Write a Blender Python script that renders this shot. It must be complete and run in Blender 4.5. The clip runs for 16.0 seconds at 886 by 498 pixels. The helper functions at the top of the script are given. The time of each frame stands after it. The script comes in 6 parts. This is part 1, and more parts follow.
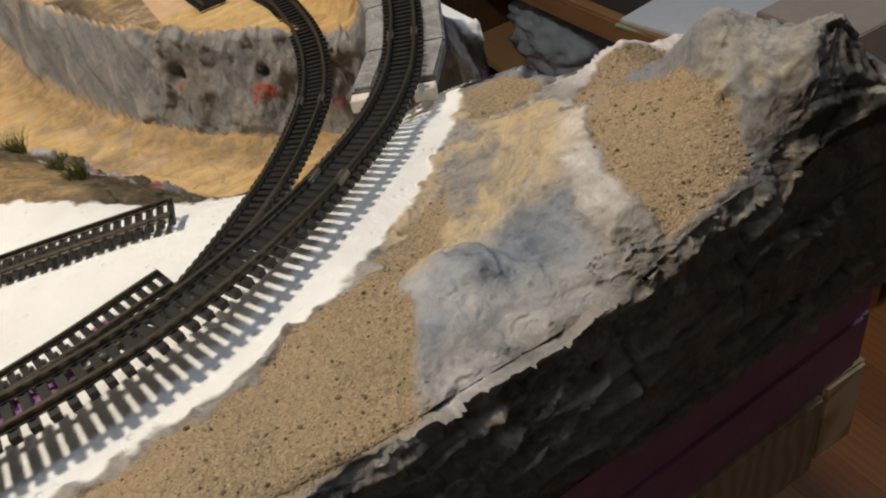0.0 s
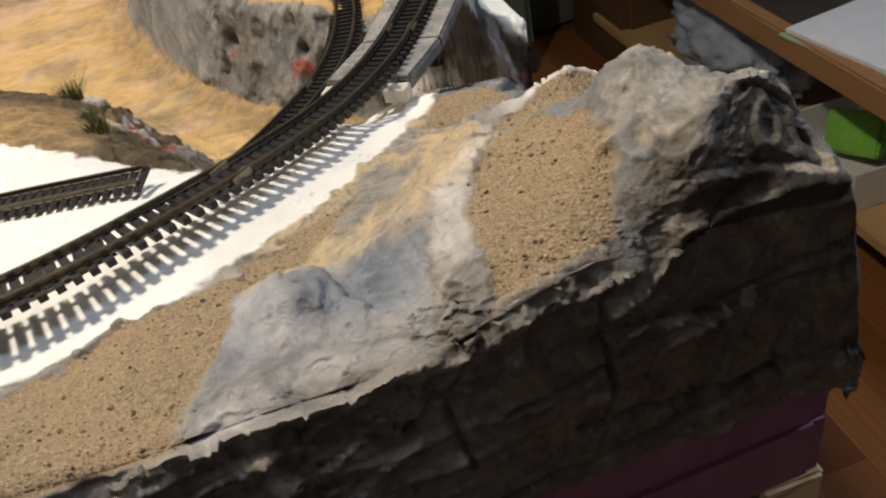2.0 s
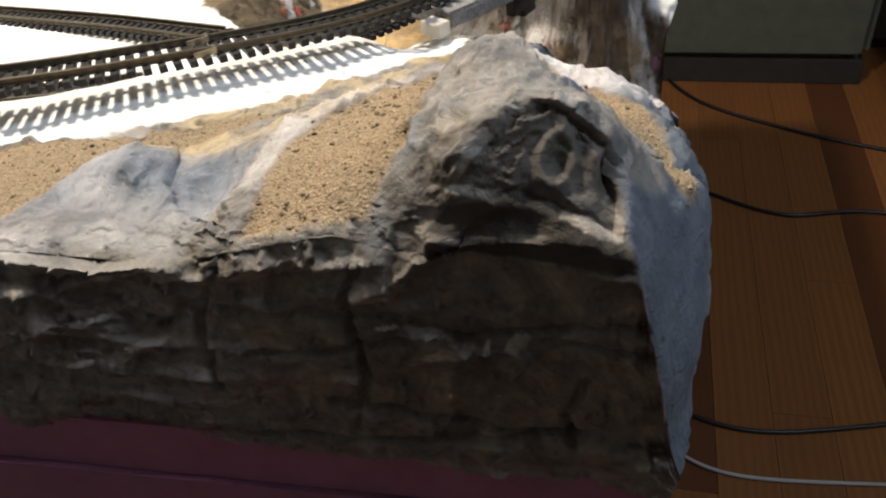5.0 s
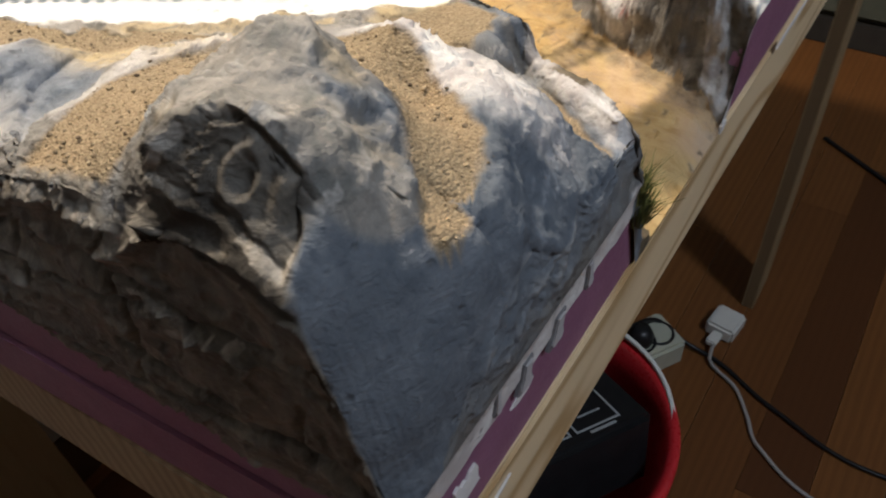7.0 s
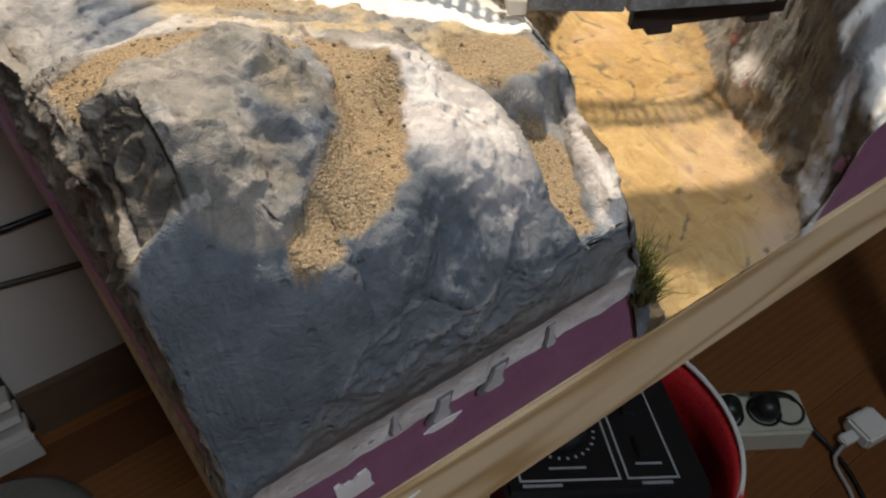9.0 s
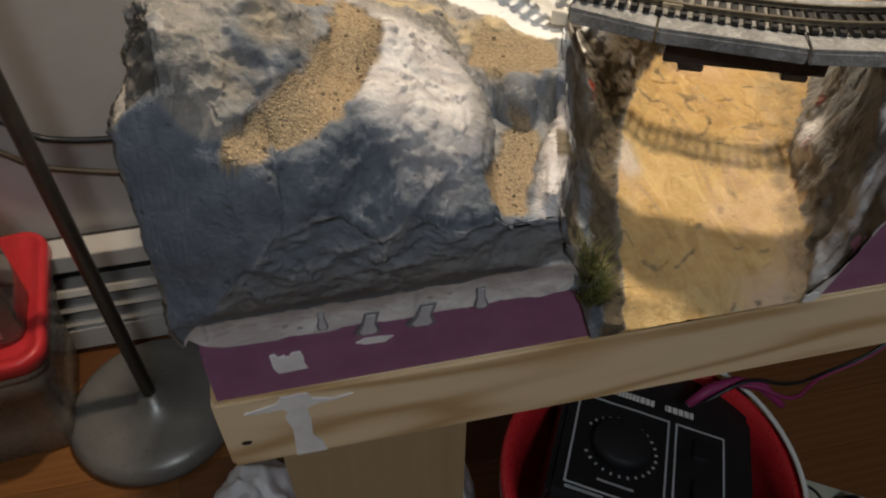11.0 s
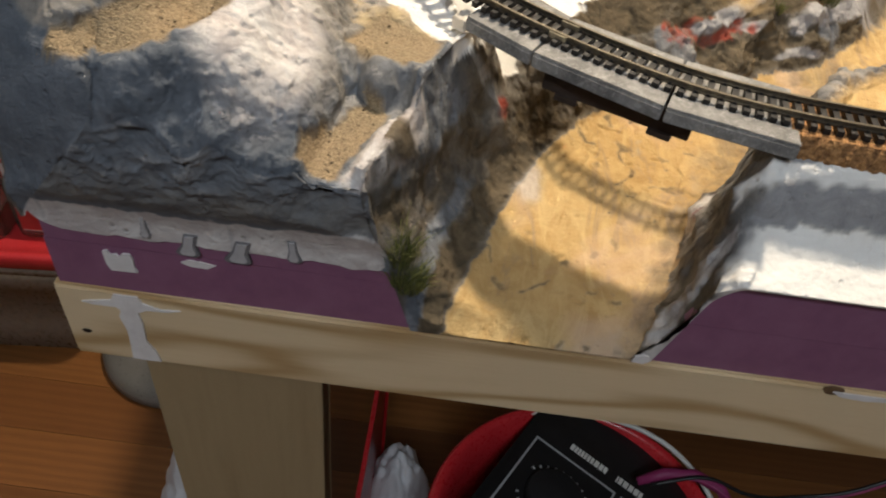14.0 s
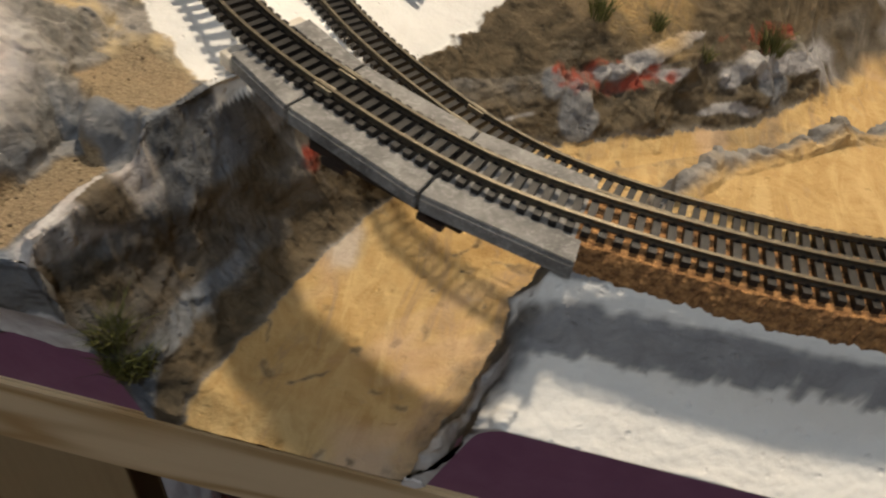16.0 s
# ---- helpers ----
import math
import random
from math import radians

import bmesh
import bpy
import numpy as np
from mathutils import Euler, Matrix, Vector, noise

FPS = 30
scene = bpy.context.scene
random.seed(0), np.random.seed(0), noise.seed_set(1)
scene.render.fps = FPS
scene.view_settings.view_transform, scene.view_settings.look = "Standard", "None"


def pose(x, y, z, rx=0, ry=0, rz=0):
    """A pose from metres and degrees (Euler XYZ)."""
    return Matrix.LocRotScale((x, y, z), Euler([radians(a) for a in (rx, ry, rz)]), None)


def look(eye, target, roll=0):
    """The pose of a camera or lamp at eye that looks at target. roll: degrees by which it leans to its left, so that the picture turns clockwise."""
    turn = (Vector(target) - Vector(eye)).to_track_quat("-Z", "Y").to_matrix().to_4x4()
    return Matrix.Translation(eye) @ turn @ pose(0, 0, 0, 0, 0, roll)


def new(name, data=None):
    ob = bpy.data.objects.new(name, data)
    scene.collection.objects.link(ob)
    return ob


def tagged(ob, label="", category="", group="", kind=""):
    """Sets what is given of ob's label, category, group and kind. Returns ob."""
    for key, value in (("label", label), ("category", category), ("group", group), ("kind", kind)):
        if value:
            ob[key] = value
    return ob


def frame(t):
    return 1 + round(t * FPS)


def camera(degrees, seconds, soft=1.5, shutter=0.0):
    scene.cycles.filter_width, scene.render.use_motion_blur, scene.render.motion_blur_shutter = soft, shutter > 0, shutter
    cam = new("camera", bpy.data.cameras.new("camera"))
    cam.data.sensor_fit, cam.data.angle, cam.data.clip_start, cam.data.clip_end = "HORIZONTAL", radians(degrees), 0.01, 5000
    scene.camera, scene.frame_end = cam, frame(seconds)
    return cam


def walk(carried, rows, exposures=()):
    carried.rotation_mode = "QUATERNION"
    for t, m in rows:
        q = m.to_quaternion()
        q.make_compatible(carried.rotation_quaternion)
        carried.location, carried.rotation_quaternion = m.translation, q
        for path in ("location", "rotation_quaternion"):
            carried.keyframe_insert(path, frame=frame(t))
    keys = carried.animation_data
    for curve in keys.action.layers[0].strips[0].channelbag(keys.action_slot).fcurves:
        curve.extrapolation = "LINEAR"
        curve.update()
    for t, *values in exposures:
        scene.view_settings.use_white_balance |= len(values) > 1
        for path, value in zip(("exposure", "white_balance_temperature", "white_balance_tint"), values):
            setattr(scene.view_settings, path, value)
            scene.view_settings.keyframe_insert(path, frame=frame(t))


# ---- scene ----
cam = camera(59.1, 16.0, soft=2.0, shutter=0.45)
# time, eye, target, roll
PATH = [
    (0, (-0.0950, 0.1771, 0.2089), (0.1051, 0.0969, 0.0316), -13.57),
    (0.5, (-0.0971, 0.1629, 0.2068), (0.1079, 0.0921, 0.0312), -13.69),
    (1, (-0.0997, 0.1421, 0.2040), (0.1109, 0.0849, 0.0304), -13.43),
    (1.5, (-0.1008, 0.1276, 0.2009), (0.1129, 0.0812, 0.0277), -13.30),
    (2, (-0.1039, 0.1081, 0.1963), (0.1127, 0.0783, 0.0229), -13.15),
    (2.5, (-0.1057, 0.0935, 0.1937), (0.1117, 0.0750, 0.0199), -12.81),
    (3, (-0.1069, 0.0734, 0.1906), (0.1104, 0.0691, 0.0155), -11.85),
    (3.2, (-0.1071, 0.0684, 0.1893), (0.1096, 0.0687, 0.0136), -11.58),
    (5.3, (-0.0941, 0.0065, 0.1817), (0.1094, 0.0758, 0.0038), -6.14),
    (5.5, (-0.0910, 0.0005, 0.1826), (0.1108, 0.0738, 0.0044), -5.70),
    (6, (-0.0792, -0.0210, 0.1840), (0.1103, 0.0726, 0.0020), -6.41),
    (6.5, (-0.0671, -0.0331, 0.1830), (0.1124, 0.0686, -0.0047), -5.87),
    (7, (-0.0469, -0.0484, 0.1814), (0.1126, 0.0684, -0.0154), -4.71),
    (7.5, (-0.0324, -0.0588, 0.1833), (0.1152, 0.0691, -0.0160), -3.98),
    (8, (-0.0187, -0.0707, 0.1867), (0.1143, 0.0680, -0.0156), -2.04),
    (8.5, (-0.0143, -0.0753, 0.1877), (0.1101, 0.0698, -0.0154), -0.35),
    (8.7, (-0.0113, -0.0783, 0.1902), (0.1075, 0.0719, -0.0126), -0.19),
    (10.8, (0.0375, -0.1361, 0.2092), (0.0831, 0.0528, 0.0089), -0.96),
    (11, (0.0445, -0.1422, 0.2125), (0.0847, 0.0441, 0.0087), 0.09),
    (11.5, (0.0563, -0.1545, 0.2136), (0.0828, 0.0335, 0.0091), 0.40),
    (12, (0.0737, -0.1687, 0.2144), (0.0858, 0.0241, 0.0131), 1.48),
    (12.5, (0.0854, -0.1754, 0.2155), (0.0949, 0.0197, 0.0163), 3.34),
    (13, (0.1040, -0.1815, 0.2171), (0.1120, 0.0154, 0.0196), 5.87),
    (13.5, (0.1169, -0.1796, 0.2163), (0.1219, 0.0174, 0.0188), 6.79),
    (14, (0.1349, -0.1688, 0.2138), (0.1355, 0.0273, 0.0154), 7.81),
    (14.5, (0.1495, -0.1573, 0.2124), (0.1499, 0.0395, 0.0147), 8.66),
    (15, (0.1751, -0.1375, 0.2132), (0.1721, 0.0596, 0.0157), 9.69),
    (15.5, (0.1938, -0.1223, 0.2128), (0.1861, 0.0737, 0.0142), 9.93),
    (16, (0.2185, -0.1014, 0.2105), (0.1992, 0.0885, 0.0070), 8.92),
]
EXPOSURES = [(0.0, -0.35, 5800, 10), (1.2, -0.25, 5780, 10), (2.0, -0.05, 5850, 10), (3.2, 0.2, 5850, 10), (5.5, 0.45, 5700, 10), (6.5, 0.47, 5800, 10), (7.5, 0.43, 5950, 10), (8.5, 0.47, 6020, 10), (11.0, 0.05, 6350, 10), (12.0, 0.57, 5900, 10), (13.0, 0.43, 5900, 10), (14.0, 0.35, 6300, 10), (15.0, 0.18, 6450, 10), (16.0, -0.26, 6450, 10)]
walk(cam, [(t, look(eye, target, roll)) for t, eye, target, roll in PATH], EXPOSURES)

FLOOR = -0.78          # the room's floor, under the layout's frame at z = 0
CEIL = 1.65
KEY = (0.28, 0.52, 1.05)   # bulb of the floor lamp
COOL = (0.12, -1.15, 1.58)  # ceiling fixture

# ---------------------------------------------------------------- world and lights
world = bpy.data.worlds.new("world")
scene.world = world
world.use_nodes = True
world.node_tree.nodes["Background"].inputs[0].default_value = (0.5, 0.6, 0.8, 1)
world.node_tree.nodes["Background"].inputs[1].default_value = 0.02


def lamp(name, kind, place, energy, colour, size, target=None):
    data = bpy.data.lights.new(name, kind)
    data.energy, data.color = energy, colour
    if kind == "AREA":
        data.shape, data.size = "DISK", size
    else:
        data.shadow_soft_size = size
    ob = new(name, data)
    ob.matrix_world = look(place, target) if target else Matrix.Translation(place)
    return ob


lamp("bulb", "POINT", KEY, 50.0, (1.0, 0.84, 0.63), 0.036)
lamp("ceiling_lamp", "AREA", COOL, 13.0, (0.86, 0.93, 1.0), 0.35, (0.05, 0.1, 0.0))

# ---------------------------------------------------------------- node helpers


class Mat:
    """A small builder for node materials."""

    def __init__(self, name, rough=0.8, metal=0.0, spec=0.4):
        self.m = bpy.data.materials.new(name)
        self.m.use_nodes = True
        self.t = self.m.node_tree
        self.n = self.t.nodes
        self.b = self.n["Principled BSDF"]
        self.b.inputs["Roughness"].default_value = rough
        self.b.inputs["Metallic"].default_value = metal
        self.b.inputs["Specular IOR Level"].default_value = spec
        self.tc = self.n.new("ShaderNodeTexCoord")

    def link(self, a, b):
        self.t.links.new(a, b)

    def put(self, value, socket):
        if isinstance(value, (int, float)):
            socket.default_value = value
        elif isinstance(value, (tuple, list)):
            socket.default_value = (*value, 1)[:4] if len(socket.default_value) == 4 else value
        else:
            self.link(value, socket)

    def vec(self, scale=(1, 1, 1), rot=(0, 0, 0), local=True):
        mp = self.n.new("ShaderNodeMapping")
        mp.inputs["Scale"].default_value = scale
        mp.inputs["Rotation"].default_value = rot
        self.link(self.tc.outputs["Object"], mp.inputs["Vector"])
        return mp.outputs[0]

    def noise(self, scale, detail=4.0, rough=0.6, vec=None, distort=0.0):
        t = self.n.new("ShaderNodeTexNoise")
        t.inputs["Scale"].default_value, t.inputs["Detail"].default_value = scale, detail
        t.inputs["Roughness"].default_value, t.inputs["Distortion"].default_value = rough, distort
        self.link(vec or self.tc.outputs["Object"], t.inputs["Vector"])
        return t.outputs[0]

    def voronoi(self, scale, vec=None, feature="F1"):
        t = self.n.new("ShaderNodeTexVoronoi")
        t.feature = feature
        t.inputs["Scale"].default_value = scale
        self.link(vec or self.tc.outputs["Object"], t.inputs["Vector"])
        return t.outputs["Distance"]

    def wave(self, scale, distort, detail, vec=None, bands="X"):
        t = self.n.new("ShaderNodeTexWave")
        t.bands_direction = bands
        t.inputs["Scale"].default_value, t.inputs["Distortion"].default_value, t.inputs["Detail"].default_value = scale, distort, detail
        self.link(vec or self.tc.outputs["Object"], t.inputs["Vector"])
        return t.outputs["Fac"]

    def ramp(self, fac, *stops):
        r = self.n.new("ShaderNodeValToRGB")
        e = r.color_ramp.elements
        while len(e) < len(stops):
            e.new(0.5)
        for el, (at, col) in zip(e, stops):
            el.position = at
            el.color = (col, col, col, 1) if isinstance(col, (int, float)) else (*col, 1)
        self.link(fac, r.inputs[0])
        return r.outputs[0]

    def mix(self, fac, a, b, blend="MIX"):
        x = self.n.new("ShaderNodeMix")
        x.data_type, x.blend_type = "RGBA", blend
        self.put(fac, x.inputs[0])
        self.put(a, x.inputs[6])
        self.put(b, x.inputs[7])
        return x.outputs[2]

    def math(self, op, a, b=0.0, clamp=False):
        x = self.n.new("ShaderNodeMath")
        x.operation, x.use_clamp = op, clamp
        self.put(a, x.inputs[0])
        self.put(b, x.inputs[1])
        return x.outputs[0]

    def attr(self, name):
        x = self.n.new("ShaderNodeAttribute")
        x.attribute_name = name
        return x

    def random(self):
        return self.n.new("ShaderNodeObjectInfo").outputs["Random"]

    def colour(self, c):
        self.put(c, self.b.inputs["Base Color"])
        return self

    def roughness(self, c):
        self.put(c, self.b.inputs["Roughness"])
        return self

    def bump(self, height, strength=0.3, distance=0.001):
        x = self.n.new("ShaderNodeBump")
        x.inputs["Strength"].default_value, x.inputs["Distance"].default_value = strength, distance
        self.link(height, x.inputs["Height"])
        self.link(x.outputs[0], self.b.inputs["Normal"])
        return self


def plain(name, a, b, scale=60.0, rough=0.7, metal=0.0, bump=0.15, distance=0.0005, spec=0.4):
    """Two close tones mottled at two scales, with fine relief."""
    m = Mat(name, rough, metal, spec)
    big, fine = m.noise(scale, 3), m.noise(scale * 9, 4)
    f = m.math("ADD", m.math("MULTIPLY", big, 0.7), m.math("MULTIPLY", fine, 0.35))
    m.colour(m.mix(m.ramp(f, (0.35, 0.0), (0.7, 1.0)), a, b))
    m.roughness(m.ramp(fine, (0.3, max(rough - 0.1, 0.02)), (0.7, min(rough + 0.1, 1.0))))
    m.bump(fine, bump, distance)
    return m.m


def wood(name, light, dark, grain=(3, 60, 60), rough=0.6, bands="Y", wave=(1.1, 5.0, 3.0), lines=(0.25, 0.85)):
    """Long grain along the object's x axis."""
    m = Mat(name, rough)
    v = m.vec(grain)
    rings = m.wave(wave[0], wave[1], wave[2], v, bands)
    fibre = m.noise(14.0, 6, 0.7, m.vec((grain[0] * 0.7, grain[1] * 3, grain[2] * 3)))
    broad = m.noise(3.0, 3, 0.6, m.vec((grain[0], grain[1] * 0.5, grain[2] * 0.5)))
    f = m.math("ADD", m.math("MULTIPLY", rings, 0.5), m.math("ADD", m.math("MULTIPLY", fibre, 0.35), m.math("MULTIPLY", broad, 0.25)))
    m.colour(m.mix(m.ramp(f, (lines[0], 0.0), (lines[1], 1.0)), light, dark))
    m.bump(fibre, 0.25, 0.0004)
    return m.m


def knotty(name, light, dark, scale, turns, rough=0.55):
    """Sawn softwood: broad wandering grain lines along the object's x axis."""
    m = Mat(name, rough)
    soft = m.noise(1.0, 1.2, 0.45, m.vec(scale))
    rings = m.math("MULTIPLY_ADD", m.math("SINE", m.math("MULTIPLY", soft, turns)), 0.5)
    rings.node.inputs[2].default_value = 0.5
    fibre = m.noise(14.0, 6, 0.7, m.vec((3, 60, 60)))
    f = m.math("ADD", m.math("MULTIPLY", m.math("POWER", rings, 2.5), 0.7), m.math("MULTIPLY", fibre, 0.4))
    m.colour(m.mix(m.ramp(f, (0.2, 0.0), (0.95, 1.0)), light, dark))
    m.bump(fibre, 0.25, 0.0004)
    return m.m


# ---------------------------------------------------------------- building helpers


def part(name, bm, material, parent=None, label="", smooth=False, bevel=0.0):
    me = bpy.data.meshes.new(name)
    if bevel:
        bmesh.ops.bevel(bm, geom=[e for e in bm.edges if e.calc_face_angle(0) > 0.5], offset=bevel, segments=2, affect="EDGES")
    bm.to_mesh(me)
    bm.free()
    if smooth:
        for p in me.polygons:
            p.use_smooth = True
    ob = new(name, me)
    if material:
        me.materials.append(material)
    if parent:
        ob.parent = parent
    if label:
        ob["label"] = label
    return ob


def base(name, place=(0, 0, 0), label="", category="", group="", kind="", rz=0):
    ob = new(name)
    ob.empty_display_size = 0.01
    ob.matrix_world = pose(*place, 0, 0, rz)
    return tagged(ob, label, category, group, kind)


def box(bm, lo, hi, m=None):
    ret = bmesh.ops.create_cube(bm, size=1.0)
    s = [hi[i] - lo[i] for i in range(3)]
    c = [(hi[i] + lo[i]) / 2 for i in range(3)]
    t = Matrix.Translation(c) @ Matrix.Diagonal((*s, 1))
    bmesh.ops.transform(bm, matrix=(m @ t) if m else t, verts=ret["verts"])
    return ret["verts"]


def boxed(lo, hi, m=None):
    bm = bmesh.new()
    box(bm, lo, hi, m)
    return bm


def lathe(profile, steps=48, m=None):
    """A body turned round z from (radius, height) pairs."""
    bm = bmesh.new()
    rings = []
    for r, z in profile:
        rings.append([bm.verts.new((r * math.cos(a * math.tau / steps), r * math.sin(a * math.tau / steps), z)) for a in range(steps)])
    for a, b in zip(rings, rings[1:]):
        for i in range(steps):
            bm.faces.new((a[i], a[(i + 1) % steps], b[(i + 1) % steps], b[i]))
    bmesh.ops.remove_doubles(bm, verts=bm.verts, dist=1e-6)
    bmesh.ops.recalc_face_normals(bm, faces=bm.faces)
    if m:
        bmesh.ops.transform(bm, matrix=m, verts=bm.verts)
    return bm


def curve_points(ctrl, step):
    """A smooth line through the control points, at even steps."""
    c = np.array(ctrl, float)
    c = np.vstack([2 * c[0] - c[1], c, 2 * c[-1] - c[-2]])
    out = []
    for i in range(1, len(c) - 2):
        for u in np.linspace(0, 1, 40, endpoint=False):
            out.append(0.5 * ((2 * c[i]) + (c[i + 1] - c[i - 1]) * u + (2 * c[i - 1] - 5 * c[i] + 4 * c[i + 1] - c[i + 2]) * u**2 + (3 * c[i] - c[i - 1] - 3 * c[i + 1] + c[i + 2]) * u**3))
    out.append(c[-2])
    out = np.array(out)
    d = np.r_[0, np.cumsum(np.linalg.norm(np.diff(out, axis=0), axis=1))]
    s = np.arange(0, d[-1], step)
    return np.stack([np.interp(s, d, out[:, k]) for k in range(out.shape[1])], 1)


def tube(points, radius, sides=8, closed_ends=True):
    bm = bmesh.new()
    rings = []
    pts = [Vector(p) for p in points]
    for i, p in enumerate(pts):
        t = (pts[min(i + 1, len(pts) - 1)] - pts[max(i - 1, 0)]).normalized()
        side = t.cross(Vector((0, 0, 1)))
        side = side.normalized() if side.length > 0.05 else Vector((1, 0, 0))
        up = side.cross(t).normalized()
        r = radius[i] if isinstance(radius, (list, tuple)) else radius
        rings.append([bm.verts.new(p + r * (math.cos(a) * side + math.sin(a) * up)) for a in [k * math.tau / sides for k in range(sides)]])
    for a, b in zip(rings, rings[1:]):
        for k in range(sides):
            bm.faces.new((a[k], a[(k + 1) % sides], b[(k + 1) % sides], b[k]))
    if closed_ends:
        bm.faces.new(rings[0])
        bm.faces.new(rings[-1][::-1])
    bmesh.ops.recalc_face_normals(bm, faces=bm.faces)
    return bm


def smoothstep(a, b, x):
    t = np.clip((x - a) / (b - a), 0, 1)
    return t * t * (3 - 2 * t)


MIXED = np.random.default_rng(11).permutation(256).astype(np.int32)
SLOPES = np.random.default_rng(12).normal(size=(256, 3))
SLOPES = (SLOPES / np.linalg.norm(SLOPES, axis=1, keepdims=True)).astype(np.float32)


def grain3(p, seed=0):
    """Gradient noise in space, about -1 to 1."""
    i = np.floor(p)
    f = (p - i).astype(np.float32)
    i = i.astype(np.int32) + np.array([seed * 57, seed * 31, seed * 13], np.int32)
    u = f * f * f * (f * (f * 6 - 15) + 10)
    f0, f1, f2 = f[:, 0].copy(), f[:, 1].copy(), f[:, 2].copy()
    hx = [MIXED[(i[:, 0] + d) & 255] for d in (0, 1)]
    hy = [[MIXED[(h + i[:, 1] + d) & 255] for d in (0, 1)] for h in hx]

    def corner(dx, dy, dz):
        h = MIXED[(hy[dx][dy] + i[:, 2] + dz) & 255]
        return SLOPES[h, 0] * (f0 - dx) + SLOPES[h, 1] * (f1 - dy) + SLOPES[h, 2] * (f2 - dz)

    def lerp(a, b, w):
        return a + (b - a) * w

    x00 = lerp(corner(0, 0, 0), corner(1, 0, 0), u[:, 0])
    x10 = lerp(corner(0, 1, 0), corner(1, 1, 0), u[:, 0])
    x01 = lerp(corner(0, 0, 1), corner(1, 0, 1), u[:, 0])
    x11 = lerp(corner(0, 1, 1), corner(1, 1, 1), u[:, 0])
    return 1.6 * lerp(lerp(x00, x10, u[:, 1]), lerp(x01, x11, u[:, 1]), u[:, 2])


def fbm(p, scale, octaves=4, seed=0, ridged=False):
    out, amp, tot = 0, 1.0, 0
    for k in range(octaves):
        v = grain3(p * scale, seed + k)
        out = out + amp * ((1 - 2 * np.abs(v)) if ridged else v)
        tot += amp
        amp, scale = amp * 0.5, scale * 2.03
    return out / tot


def line_distance(x, y, line):
    """Distance to a polyline, the place along it (0 to 1 over its points), and the side (+ left)."""
    best, where, side = np.full(x.shape, 1e9), np.zeros(x.shape), np.ones(x.shape)
    n = len(line) - 1
    for i in range(n):
        (ax, ay), (bx, by) = line[i][:2], line[i + 1][:2]
        dx, dy = bx - ax, by - ay
        u = np.clip(((x - ax) * dx + (y - ay) * dy) / (dx * dx + dy * dy), 0, 1)
        d = np.hypot(x - ax - u * dx, y - ay - u * dy)
        s = dx * (y - ay) - dy * (x - ax)
        near = d < best
        best, where, side = np.where(near, d, best), np.where(near, (i + u) / n, where), np.where(near, np.sign(s), side)
    return best, where, side


def inside(x, y, poly):
    """Signed distance to a polygon, positive inside."""
    d, _, _ = line_distance(x, y, list(poly) + [poly[0]])
    hit = np.zeros(x.shape, bool)
    j = len(poly) - 1
    for i in range(len(poly)):
        (xi, yi), (xj, yj) = poly[i], poly[j]
        cross = ((yi > y) != (yj > y)) & (x < (xj - xi) * (y - yi) / (yj - yi + 1e-12) + xi)
        hit ^= cross
        j = i
    return np.where(hit, d, -d)

# ---------------------------------------------------------------- lines of the layout (x, y, height of the rail tops)
LINE_A = [(0.048, 0.300, 0.1), (0.0475, 0.235, 0.1), (0.0505, 0.205, 0.099), (0.0565, 0.183, 0.098), (0.065, 0.164, 0.097), (0.0765, 0.1447, 0.0955), (0.0925, 0.125, 0.0925), (0.111, 0.106, 0.0895), (0.1285, 0.0915, 0.0875), (0.146, 0.0795, 0.0862), (0.167, 0.0675, 0.0852), (0.190, 0.0555, 0.085), (0.2125, 0.0465, 0.085), (0.240, 0.0408, 0.085), (0.275, 0.0380, 0.085), (0.31, 0.0385, 0.085), (0.36, 0.044, 0.085), (0.43, 0.058, 0.085)]
LINE_B = [(0.080, 0.300, 0.063), (0.085, 0.235, 0.063), (0.094, 0.205, 0.063), (0.105, 0.186, 0.063), (0.121, 0.167, 0.062), (0.138, 0.1495, 0.0610), (0.154, 0.1345, 0.0600), (0.1705, 0.1215, 0.0590), (0.188, 0.1090, 0.0585), (0.2065, 0.0975, 0.0580), (0.232, 0.0865, 0.0580), (0.259, 0.0785, 0.0600), (0.291, 0.0740, 0.0620), (0.318, 0.0735, 0.063), (0.37, 0.080, 0.063), (0.44, 0.088, 0.063)]
LINE_C = [(0.103, 0.300, 0.063), (0.108, 0.235, 0.063), (0.1205, 0.184, 0.063)]
LINE_D = [(0.182, 0.300, 0.062), (0.172, 0.231, 0.062), (0.160, 0.171, 0.062)]
LINE_E = [(0.336, 0.102, 0.065), (0.37, 0.104, 0.065), (0.43, 0.108, 0.065)]
